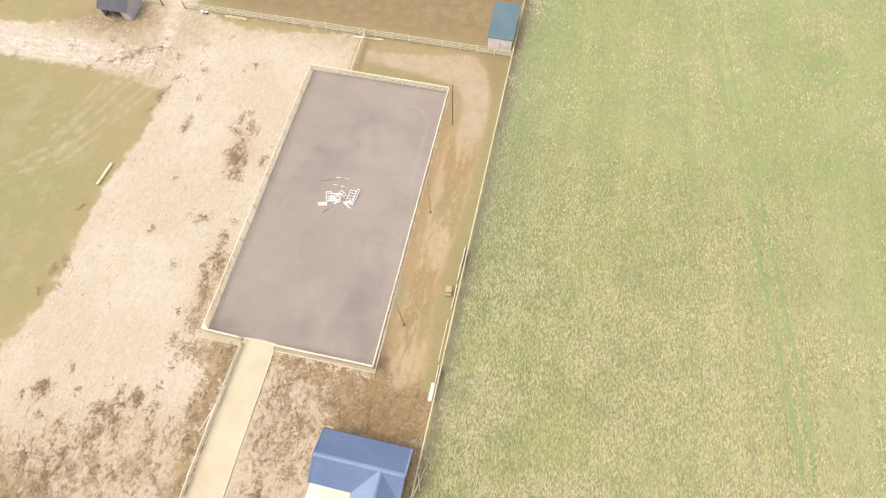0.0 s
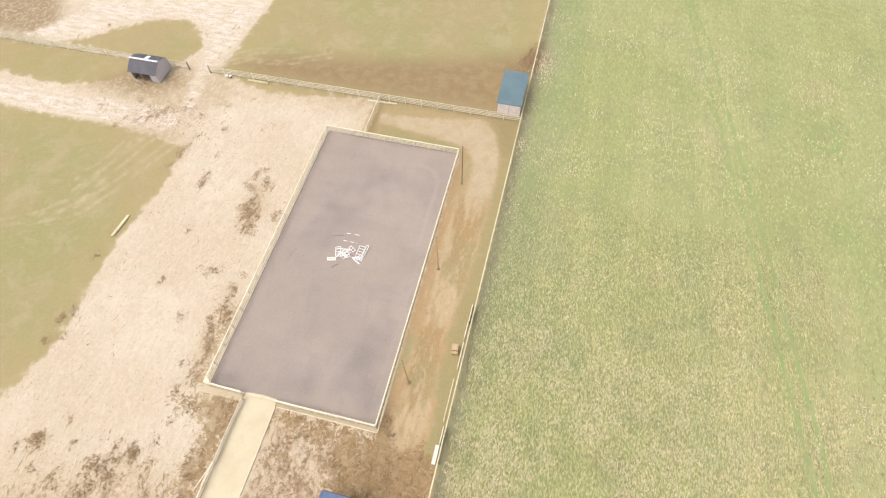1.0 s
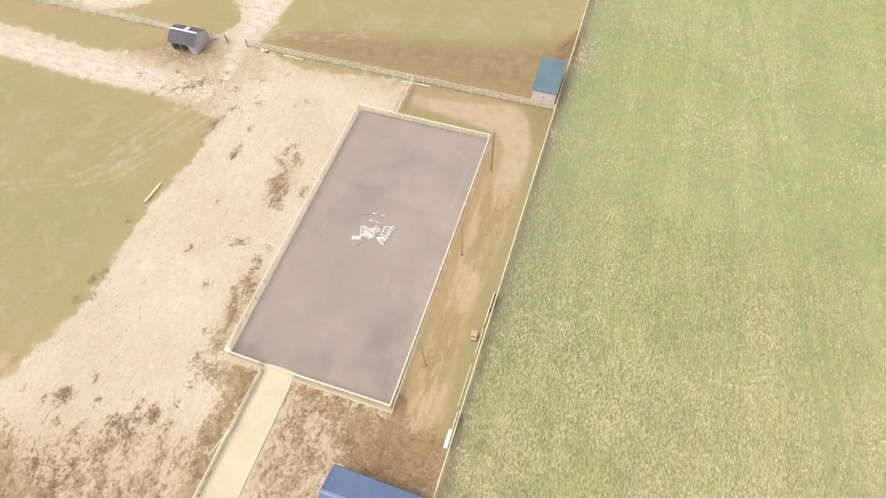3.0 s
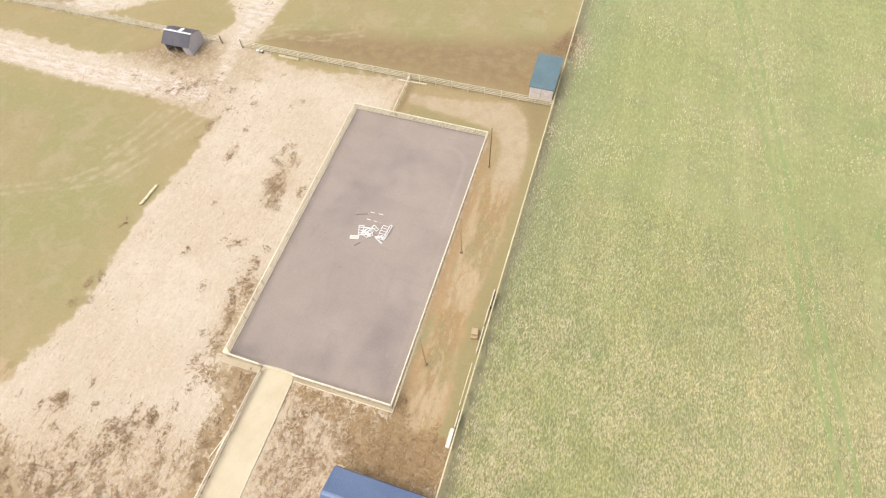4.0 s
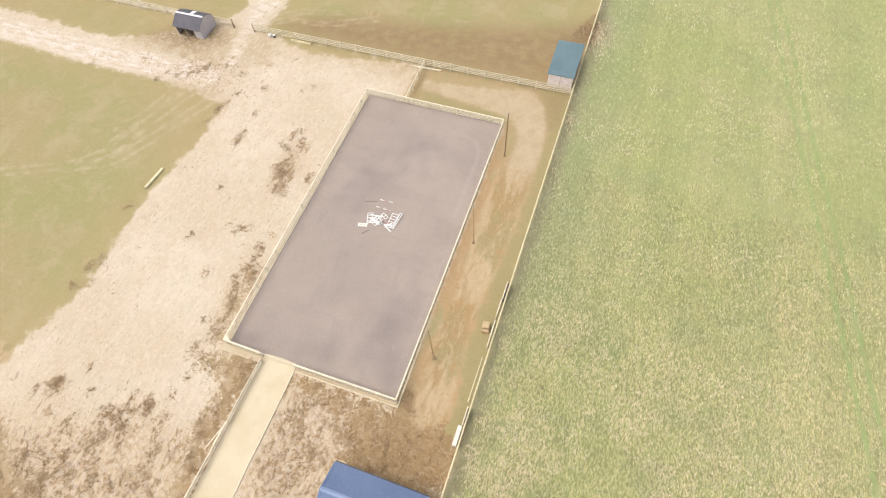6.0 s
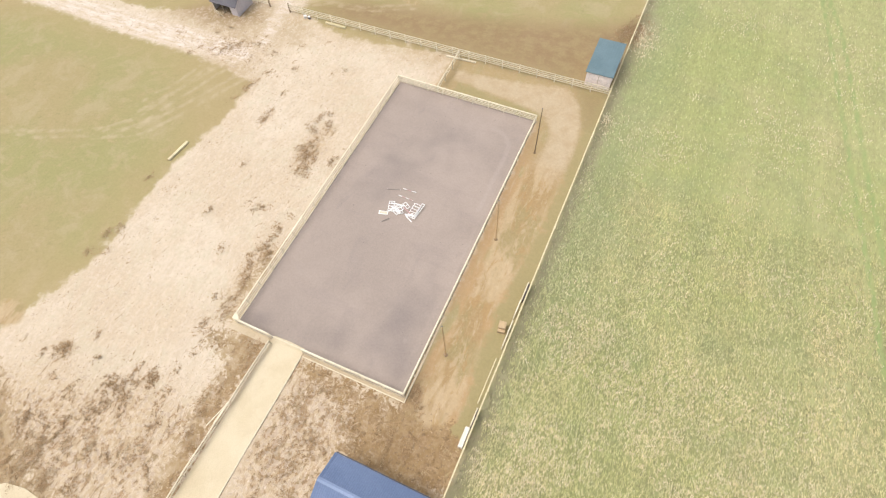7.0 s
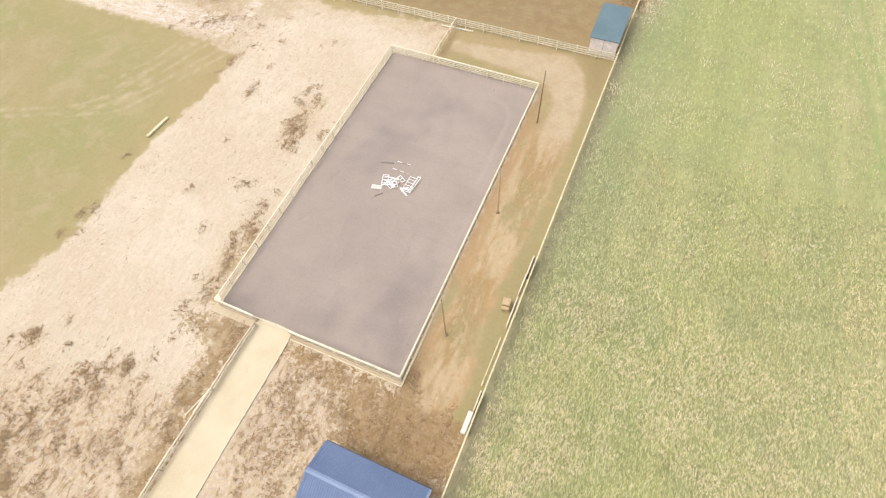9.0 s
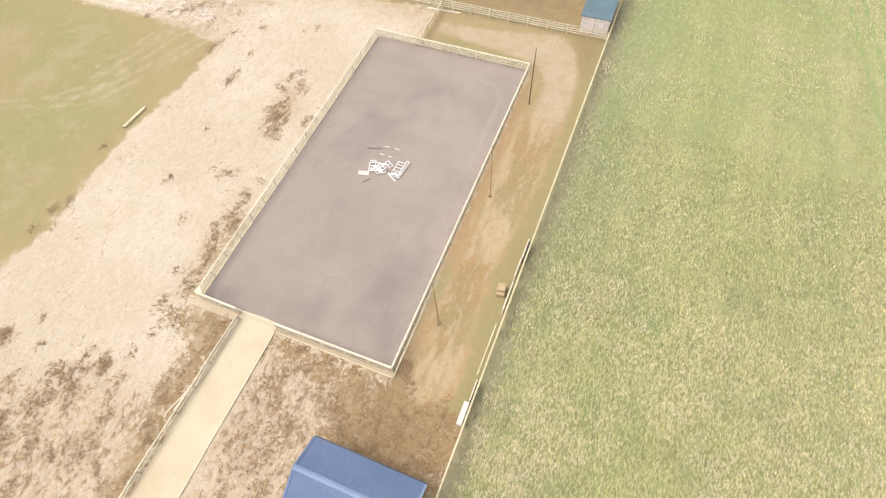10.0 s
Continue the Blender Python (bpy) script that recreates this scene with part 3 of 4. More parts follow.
layer["scuff"] = np.clip(
    0.18 + 0.72 * np.clip(0.45 + churned / 6.0, 0, 1) + 0.8 * np.clip(0.5 + between / 3.0, 0, 1) + 0.65 * blob(PX, PY, -2.6, 5, 1.8, 6)
    + 0.78 * blob(PX, PY, -5.6, 25.5, 1.8, 5) + 0.5 * blob(PX, PY, -14.6, 27.6, 1.0, 1.4) + 0.5 * blob(PX, PY, -6.7, 14.3, 0.9, 0.9)
    + 0.65 * blob(PX, PY, -15.8, -9.7, 1.3, 1.2) + 0.6 * blob(PX, PY, 2.5, -9, 2.0, 9) + 0.6 * blob(PX, PY, -28, 38, 9, 3.5)
    + 0.6 * blob(PX, PY, 22, -4, 6, 4) + 0.4 * blob(PX, PY, 2.5, -2.2, 3, 1.4) + 0.4 * blob(PX, PY, -20.6, 31, 1.0, 3.0)
    - 0.3 * blob(PX, PY, -9, 4, 5, 8) - 0.3 * (PX > 28), 0, 1)
PZ = np.array([0.05 * noise.noise((x * 0.21, y * 0.21, 0.0)) + 0.03 * noise.noise((x * 0.9, y * 0.9, 3.0)) if -90 < x < 100 and -30 < y < 100 else 0.0
               for x, y in zip(PX, PY)]) - 0.06
nx, ny = len(gx), len(gy)
row = np.arange(nx - 1)[None, :] + nx * np.arange(ny - 1)[:, None]
quads = np.stack([row, row + 1, row + nx + 1, row + nx], -1).reshape(-1, 4)
gme = bpy.data.meshes.new("ground")
gme.from_pydata(np.stack([PX, PY, PZ], 1).tolist(), [], quads.tolist())
for key, val in layer.items():
    at = gme.attributes.new(key, "FLOAT", "POINT")
    at.data.foreach_set("value", np.clip(val, -50, 50).astype(np.float32))
gme.materials.append(M_GROUND)
for p in gme.polygons:
    p.use_smooth = True
tagged(new("ground", gme), "bare pale sandy ground with olive paddock grass and a green meadow", "ground", kind="structure")


# ---- arena floor, margin, path, yard ----
AW, AL = 20.4, 40.3
ax_, ay_ = np.arange(-0.09, AW + 0.06, 0.4), np.arange(0.2, AL + 0.41, 0.4)
AX, AY = np.meshgrid(ax_, ay_)
qx, qy = AX.ravel(), AY.ravel()
worn = (0.5 * blob(qx, qy, 5.2, 22.5, 2.4, 2.6) + 0.35 * blob(qx, qy, 7.0, 26, 3.5, 1.8) + 0.3 * blob(qx, qy, 13, 4, 6, 1.6) + 0.5 * blob(qx, qy, 15.8, 7.5, 1.6, 2.6)
        + 0.7 * blob(qx, qy, 1.6, 1.6, 1.6, 1.0) + 0.3 * blob(qx, qy, 10, 31, 5, 3) + 0.4 * blob(qx, qy, 18, 3, 2, 2)
        + 0.45 * blob(qx, qy, 17.6, 9.5, 2.0, 4.5) + 0.3 * blob(qx, qy, 9.5, 2.2, 5, 1.2) + 0.3 * blob(qx, qy, 12, 34, 6, 2.0) + 0.3 * blob(qx, qy, 6, 27.5, 5, 0.9))
aw = [noise.noise((x * 0.5, y * 0.5, 7.0)) for x, y in zip(qx, qy)]
qz = np.array([0.08 + 0.02 * a for a in aw])
na, nb = len(ax_), len(ay_)
r2 = np.arange(na - 1)[None, :] + na * np.arange(nb - 1)[:, None]
f2 = np.stack([r2, r2 + 1, r2 + na + 1, r2 + na], -1).reshape(-1, 4)
ame = bpy.data.meshes.new("arena_floor")
ame.from_pydata(np.stack([qx, qy, qz], 1).tolist(), [], f2.tolist())
at = ame.attributes.new("worn", "FLOAT", "POINT")
at.data.foreach_set("value", np.clip(worn + 0.3 * np.array(aw), 0, 1).astype(np.float32))
corner = [(18.7 + 0.0 * i, 24.0 + i) for i in range(10)] + [(18.7 - 3.2 * (1 - math.cos(a)), 34 + 3.2 * math.sin(a)) for a in (0.3, 0.6, 0.9, 1.2, 1.57)]
track = np.minimum(line_distance(qx, qy, corner), line_distance(qx, qy, [(19.2, 3), (19.4, 14), (19.3, 30)]) + 0.15)
at = ame.attributes.new("track", "FLOAT", "POINT")
at.data.foreach_set("value", track.astype(np.float32))
ame.materials.append(M_ARENA)
for p in ame.polygons:
    p.use_smooth = True
tagged(new("arena_floor", ame), "mauve-grey sand and rubber riding arena surface", "floor", kind="structure")

bm = bmesh.new()
prism(bm, [(-0.75, -0.62), (4.3, -0.55), (4.3, 0.2), (-0.1, 0.2), (-0.1, AL + 0.2), (-0.52, AL + 0.2), (-0.5, 2.4)], -0.3, 0.02)
prism(bm, [(8.55, -0.2), (20.6, -0.14), (20.66, 3.0), (20.56, 9.0), (20.45, 9.5), (20.45, 0.3), (8.55, 0.3)], -0.3, 0.02)
single("pavement_margin", bm, M_MARGIN, pose(0, 0, 0), "pale gravel margin round the arena edge", "gravel", kind="structure")

bm = bmesh.new()
prism(bm, [(4.55, 0.25), (4.55, -8), (4.62, -16), (4.7, -22.1), (-3, -22.0), (-6.5, -22.05), (-9, -21.9), (-11.2, -22.3), (-14, -24.5), (-17, -30), (-17, -40),
           (22, -40), (22, -26), (8.9, -25), (8.5, -16), (8.43, -10.5), (8.45, -5), (8.42, 0.25)], -0.3, 0.035)
prism(bm, [(4.5, 0.2), (8.45, 0.2), (8.35, 0.62), (6.6, 0.7), (4.6, 0.6)], -0.05, 0.115)
single("pavement_path", bm, M_PATH, pose(0, 0, 0), "cream limestone path leading from the yard to the arena", "path", kind="structure")
bm = bmesh.new()
prism(bm, [(17.0, -12.2), (26.8, -12.2), (26.8, -25.9), (16.6, -25.9)], -0.3, 0.03)
single("pavement_yard", bm, M_YARD, pose(0, 0, 0), "cream limestone yard in front of the stable", "yard", kind="structure")


# ---- post and rail fences ----
random.seed(11)


def rail_mesh(length, height, thick, material, name="rail"):
    bm = bmesh.new()
    box(bm, -length / 2, length / 2, -thick / 2, thick / 2, -height / 2, height / 2, 0.008)
    return mesh_of(name, bm, material)


def post_mesh(height, w, material):
    bm = bmesh.new()
    vs = box(bm, -w / 2, w / 2, -w / 2, w / 2, -0.35, height)
    for v in vs:
        if v.co.z > height - 0.01 and v.co.y > 0:
            v.co.z -= 0.03
    return mesh_of("post", bm, material)


def fence(name, a, b, label, heights, bay=2.4, post_h=1.35, rail_h=0.1, thick=0.045, cap=0.0, board=0.0, board_mat=None, rail_mat=None, post_mat=None,
          wobble=0.012, side=1.0, group="", skip=()):
    """A straight fence from a to b: posts, rails bay by bay, a capping rail and a foot board where wanted."""
    a, b = Vector((*a, 0)), Vector((*b, 0))
    d = b - a
    n = max(1, round(d.length / bay))
    step = d.length / n
    ang = math.degrees(math.atan2(d.y, d.x))
    root = thing(name, Matrix.Translation(a) @ pose(0, 0, 0, 0, 0, ang), label, "fence", group)
    pm = post_mesh(post_h, 0.11, post_mat or M_POST)
    rm = rail_mesh(step - 0.012, rail_h, thick, rail_mat or M_RAIL)
    cm = rail_mesh(step - 0.012, 0.05, cap, rail_mat or M_RAIL, "capping_rail") if cap else None
    bo = rail_mesh(step - 0.012, board, 0.05, board_mat or rail_mat or M_RAIL, "foot_board") if board else None
    for i in range(n + 1):
        piece("post", pm, root, pose(i * step, 0, 0, random.uniform(-1, 1), random.uniform(-1, 1), random.uniform(-3, 3)))
    for i in range(n):
        if i in skip:
            continue
        x = (i + 0.5) * step
        for h in heights:
            piece("rail", rm, root, pose(x, side * 0.08, h + random.uniform(-wobble, wobble), 0, random.uniform(-0.5, 0.5), random.uniform(-0.3, 0.3)))
        if cm:
            piece("capping_rail", cm, root, pose(x, 0.0, post_h + 0.028, 0, random.uniform(-0.25, 0.25), random.uniform(-0.3, 0.3)))
        if bo:
            piece("foot_board", bo, root, pose(x, side * 0.085, board / 2 - 0.03))
    return root


RAILS4 = (0.5, 0.78, 1.04, 1.28)
AN = dict(heights=(1.04, 1.24), post_h=1.33, rail_h=0.19, cap=0.15, rail_mat=M_RAIL_W, post_mat=M_RAIL, group="arena fence")
BOARD = dict(board_mat=M_KICK)
AR = dict(heights=RAILS4, post_h=1.33, rail_h=0.13, cap=0.13, rail_mat=M_RAIL_W, post_mat=M_RAIL, group="arena fence")
LAB_N = "pale timber arena fence with foot boards beside the path gateway"
LAB = "pale timber post and rail arena fence with foot boards"
fence("arena_fence", (-0.15, 0.3), (-0.28, AL + 0.25), LAB, side=-1, board=0.2, **{**AR, "heights": (0.62, 1.0), "rail_h": 0.1})
fence("arena_fence", (-0.28, AL + 0.25), (AW, AL + 0.1), LAB, side=-1, **AR)
fence("arena_fence", (AW, 0.3), (AW, AL + 0.1), LAB, side=-1, **AN)
fence("arena_fence", (-0.15, 0.3), (4.4, 0.25), LAB_N, side=-1, board=0.5, **AN, **BOARD)
fence("arena_fence", (8.5, 0.22), (AW, 0.3), LAB_N, side=-1, board=0.5, **AN, **BOARD)

FR = dict(heights=(0.45, 0.76, 1.07, 1.38), post_h=1.44, rail_h=0.14, bay=2.6, side=-1, post_mat=M_RAIL)
fence("paddock_fence", (-120, FENCE_N), (-28.0, FENCE_N), "long pale post and rail paddock fence with four rails", group="paddock fence", **FR)
fence("paddock_fence", (-24.2, FENCE_N), (FENCE_E, FENCE_N + 0.15), "pale post and rail paddock fence between gateway and shed", group="paddock fence", **FR)
fence("boundary_fence", (27.72, -26), (28.55, 110), "long yellowed post and rail fence along the green meadow", (0.6, 1.15), bay=3.0,
      post_h=1.3, rail_h=0.1, thick=0.05, cap=0.12, rail_mat=M_RAIL_Y, post_mat=M_RAIL_Y, group="boundary fence")
fence("divider_fence", (5.8, AL + 0.35), (5.75, FENCE_N - 0.15), "short post and rail fence between arena and paddock fence", (0.5, 0.9, 1.25), bay=2.6, rail_h=0.1, cap=0.1, post_mat=M_RAIL)


# ---- path fence: bowed top rails, posts on the path's edge ----
def path_fence():
    root = thing("path_fence", pose(4.58, 0, 0), "weathered post and rail fence with bowed loose rails along the path", "fence")
    pm = post_mesh(0.88, 0.12, M_POST)
    ys = [-0.3, -2.6, -4.9, -7.3, -9.7, -12.2, -14.8, -17.5, -20.0]
    out = [0.1, 0.03, 0.0, 0.03, -0.02, -0.05, -0.1, -0.04, 0.0]
    for y, o in zip(ys, out):
        piece("post", pm, root, pose(o, y, 0, random.uniform(-2, 2), random.uniform(-3, 1), random.uniform(-4, 4)))
    for i in range(len(ys) - 1):
        a, b = Vector((out[i], ys[i], 0)), Vector((out[i + 1], ys[i + 1], 0))
        sag = (-0.02, -0.04, -0.02, -0.16, -0.08, -0.10, -0.06, -0.03)[i]
        for h, off in ((0.88, 0.0), (0.62, -0.07 + sag), (0.28, -0.07)):
            bm = bmesh.new()
            d = b - a
            box(bm, -d.length / 2, d.length / 2, -0.055, 0.055, -0.06, 0.06, 0.012)
            ob = part("rail", bm, M_RAIL, root)
            mid = (a + b) / 2
            ob.matrix_basis = pose(mid.x + off, mid.y, h, 0, random.uniform(-1, 1), math.degrees(math.atan2(d.y, d.x)) + random.uniform(-0.8, 0.8))
    bm = bmesh.new()
    box(bm, -1.25, 1.25, -0.05, 0.05, -0.05, 0.05, 0.012)
    ob = part("loose_rail", bm, M_RAIL, root, "loose pale rail hanging out from the fence")
    ob.matrix_basis = pose(-0.45, -8.9, 0.7, 0, 4, 78)


path_fence()

bm = bmesh.new()
for (xa, ya), (xb, yb) in zip([(8.45, -0.25), (8.48, -5), (8.46, -10.5), (8.52, -16)], [(8.48, -5), (8.46, -10.5), (8.52, -16), (8.6, -20)]):
    slab(bm, [(xa - 0.05, ya, 0.06), (xa + 0.05, ya, 0.06), (xb + 0.05, yb, 0.06), (xb - 0.05, yb, 0.06)], 0.2)
single("trim_path_edge", bm, M_RAIL, pose(0, 0, 0), "pale timber edging board along the path", "edging", kind="structure")
bm = bmesh.new()
box(bm, 8.62, 20.62, -0.24, -0.15, -0.15, 0.16, 0.01)
box(bm, 20.56, 20.64, -0.14, 1.9, -0.15, 0.14, 0.01)
single("trim_arena_edge", bm, M_RAIL_W, pose(0, 0, 0), "pale timber edging board round the gravel margin", "edging", kind="structure")
bm = bmesh.new()
box(bm, 4.5, 8.4, 0.2, 0.27, 1.24, 1.34, 0.012)
single("slip_rail", bm, M_RAIL_W, pose(0, 0, 0), "pale slip rail closing the arena gateway", "rail")
bm = bmesh.new()
prism(bm, [(-0.2, 0.26), (0.75, 0.26), (-0.2, 1.1)], 1.384, 1.43)
single("corner_board", bm, M_RAIL_W, pose(0, 0, 0), "pale timber corner board on top of the arena fence", "board")


# ---- floodlight poles ----
def light_pole(x, y, h, lean, mat, label, thick=0.075):
    root = thing("wooden_pole", pose(x, y, 0), label, "pole", "tall poles beside the arena")
    bm = bmesh.new()
    n = 5
    pts = [Vector((lean * (i / n) ** 1.5, 0, h * i / n)) for i in range(n + 1)]
    pts[0].z = -0.4
    for i in range(n):
        rod(bm, pts[i], pts[i + 1], thick * (1 - 0.1 * i), thick * (1 - 0.1 * (i + 1)), 10)
    shaft = part("shaft", bm, mat, root)
    bm = bmesh.new()
    rod(bm, (0, 0, -0.1), (0, 0, 0.05), 0.26, 0.16, 9)
    part("packed_earth", bm, M_EARTH, root, "dark earth packed round the foot")
    bm = bmesh.new()
    rod(bm, (lean, 0, h - 0.02), (lean, 0, h + 0.05), 0.07, 0.04, 8)
    part("cap", bm, M_GREYSHEET, shaft, "grey metal cap")


light_pole(22.0, 35.4, 7.8, 0.06, M_POLE, "tall dark wooden pole standing beside the arena fence")
light_pole(22.1, 21.2, 7.8, 0.0, M_POLE_PALE, "tall pale weathered pole standing beside the arena fence", 0.085)
light_pole(22.4, 6.0, 7.9, -0.05, M_POLE_PALE, "tall weathered wooden pole standing beside the gravel margin", 0.09)


# ---- stable with blue roof ----
def ribbed(bm, a, b, c, d, pitch=0.2, rib=0.018, thick=0.04):
    """A ribbed roof sheet: eave from a to b, ridge from d to c; ribs run up the slope."""
    a, b, c, d = (Vector(v) for v in (a, b, c, d))
    nrm = (b - a).cross(d - a).normalized()
    if nrm.z < 0:
        nrm = -nrm
    n = max(2, int((b - a).length / pitch))
    prof = []
    for i in range(n):
        for s, h in ((0.0, 0.0), (0.62, 0.0), (0.72, rib), (0.9, rib)):
            prof.append(((i + s) / n, h))
    prof.append((1.0, 0.0))
    lo = [bm.verts.new(a.lerp(b, u) + nrm * h) for u, h in prof]
    hi = [bm.verts.new(d.lerp(c, u) + nrm * h) for u, h in prof]
    lo2 = [bm.verts.new(a.lerp(b, u) - nrm * thick) for u in (0, 1)]
    hi2 = [bm.verts.new(d.lerp(c, u) - nrm * thick) for u in (0, 1)]
    for i in range(len(prof) - 1):
        bm.faces.new((lo[i], lo[i + 1], hi[i + 1], hi[i]))
    bm.faces.new((lo2[0], hi2[0], hi2[1], lo2[1]))
    bm.faces.new([lo2[0], lo2[1]] + lo[::-1])
    bm.faces.new([hi2[1], hi2[0]] + hi)
    bm.faces.new((lo2[0], lo[0], hi[0], hi2[0]))
    bm.faces.new((lo2[1], hi2[1], hi[-1], lo[-1]))
    bmesh.ops.recalc_face_normals(bm, faces=bm.faces[:])


def stable():
    x0, x1, yf, yr, yn, ze, zr = 17.5, 26.95, -7.2, -9.75, -12.45, 3.0, 4.3
    xr, xl = 24.45, 21.95
    root = thing("stable_building", pose(0, 0, 0), "low stable building with a ribbed blue steel roof", "building")
    bm = bmesh.new()
    ribbed(bm, (x0, yf, ze), (x1, yf, ze), (x1, yr, zr), (x0, yr, zr))
    back = part("roof_slope", bm, M_BLUE, root)
    bm = bmesh.new()
    ribbed(bm, (x0, yn, ze), (xl, yn, ze), (xl, yr, zr), (x0, yr, zr))
    part("roof_slope", bm, M_BLUE, root)
    bm = bmesh.new()
    slab(bm, [(xl, yn, ze), (xr, yr, zr), (xl, yr, zr)], 0.04)
    slab(bm, [(x1, yn, ze), (x1, yr, zr), (xr, yr, zr)], 0.04)
    part("valley_sheet", bm, M_BLUE, root)
    ye = -24.0
    # the west slope's sunlit brightness is put in as a paler blue
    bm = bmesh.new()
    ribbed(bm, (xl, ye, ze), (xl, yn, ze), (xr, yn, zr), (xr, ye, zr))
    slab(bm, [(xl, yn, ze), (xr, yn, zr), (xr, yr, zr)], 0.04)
    part("wing_roof_slope", bm, M_BLUECAP_LIT, root, "blue sheet slope of the side wing, painted in its sunlit tone")
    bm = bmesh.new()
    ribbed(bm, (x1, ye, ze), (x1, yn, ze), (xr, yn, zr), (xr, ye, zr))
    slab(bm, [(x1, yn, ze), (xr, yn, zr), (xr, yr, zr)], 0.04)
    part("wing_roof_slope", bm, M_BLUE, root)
    for p, q in (((x0, yr), (x1, yr)), ((xr, ye), (xr, yr))):
        bm = bmesh.new()
        dx = 0.2 if p[0] == q[0] else 0.0
        dy = 0.2 if p[1] == q[1] else 0.0
        slab(bm, [(p[0] - dx, p[1] + dy, zr - 0.03), (q[0] - dx, q[1] + dy, zr - 0.03), (q[0], q[1], zr + 0.075), (p[0], p[1], zr + 0.075)], 0.02)
        slab(bm, [(p[0] + dx, p[1] - dy, zr - 0.03), (q[0] + dx, q[1] - dy, zr - 0.03), (q[0], q[1], zr + 0.075), (p[0], p[1], zr + 0.075)], 0.02)
        part("ridge_cap", bm, M_BLUECAP_LIT, root, "pale blue steel ridge cap")
    # barge strips on the gable ends
    for x in (x0 + 0.02, x1 - 0.02):
        for y in (yf, yn):
            if x > 20 and y == yn:
                continue
            bm = bmesh.new()
            slab(bm, [(x - 0.09, y, ze + 0.05), (x + 0.09, y, ze + 0.05), (x + 0.09, yr, zr + 0.05), (x - 0.09, yr, zr + 0.05)], 0.1)
            part("barge_strip", bm, M_BLUECAP_LIT if x > 20 else M_BLUE, root)
    ins, front = 0.35, None
    for nm, (ax0, ax1, ay0, ay1) in (("wall", (x0 + ins, x1 - ins, yf - 0.55, yf - 0.35)), ("wall", (x0 + ins, xl, yn + 0.35, yn + 0.55)),
                                     ("wall", (x0 + ins, x0 + ins + 0.2, yn + 0.56, yf - 0.56)), ("wall", (x1 - ins - 0.2, x1 - ins, ye + 0.3, yf - 0.56)),
                                     ("wall", (xl + 0.3, xl + 0.5, ye + 0.3, yn + 0.34))):
        bm = bmesh.new()
        box(bm, ax0, ax1, ay0, ay1, -0.2, 2.92)
        wall = part(nm, bm, M_WALL, root)
        front = wall if ay0 == yn + 0.35 else front
    for i in range(2):
        bm = bmesh.new()
        box(bm, 18.4 + 1.9 * i, 19.5 + 1.9 * i, yn + 0.3, yn + 0.34, 0.05, 2.1, 0.01)
        part("stable_door", bm, M_DARKWALL, front, "dark boarded stable door")
    # gutter on the far eave
    bm = bmesh.new()
    box(bm, x0, x1, yf + 0.02, yf + 0.12, ze - 0.14, ze - 0.03, 0.02)
    part("gutter", bm, M_DARKSHEET, back, "dark gutter")


stable()


# ---- teal-roofed shed in the paddock corner ----
def corner_shed():
    root = thing("paddock_shed", pose(0, 0, 0), "small shed with teal sheet roof and pinkish boarded front", "shed")
    x0, x1, y0, y1, z0, z1 = 24.3, 27.75, 49.85, 56.4, 2.35, 2.75
    bm = bmesh.new()
    ribbed(bm, (x0 - 0.2, y0 - 0.1, z0), (x1 + 0.2, y0 - 0.1, z0), (x1 + 0.2, y1 + 0.2, z1), (x0 - 0.2, y1 + 0.2, z1), pitch=0.33, rib=0.01)
    roof = part("roof", bm, M_TEAL, root)
    bm = bmesh.new()
    box(bm, x0 - 0.2, x1 + 0.2, y0 - 0.14, y0 - 0.105, z0 - 0.09, z0 + 0.01)
    part("fascia", bm, M_TEAL, roof, "teal fascia strip")
    for a, b in ((x0, (x0 + x1) / 2 - 0.03), ((x0 + x1) / 2 + 0.03, x1)):
        n = 8
        for i in range(n):
            bm = bmesh.new()
            w = (b - a) / n
            box(bm, a + i * w, a + (i + 1) * w - 0.004, y0, y0 + 0.04, -0.1, z0 - 0.06)
            part("board", bm, M_SHEDWALL, root)
    bm = bmesh.new()
    box(bm, (x0 + x1) / 2 - 0.03, (x0 + x1) / 2 + 0.03, y0 + 0.01, y0 + 0.06, -0.1, z0 - 0.06)
    part("centre_stud", bm, M_POST, root)
    for nm, (a, b, c, d, h) in (("side_wall", (x0, x0 + 0.06, y0 + 0.07, y1, z0 - 0.06)), ("side_wall", (x1 - 0.06, x1, y0 + 0.07, y1, z0 - 0.06)),
                                ("back_wall", (x0 + 0.07, x1 - 0.07, y1 - 0.06, y1, z1 - 0.12))):
        bm = bmesh.new()
        box(bm, a, b, c, d, -0.1, h)
        part(nm, bm, M_SHEDWALL, root)


corner_shed()


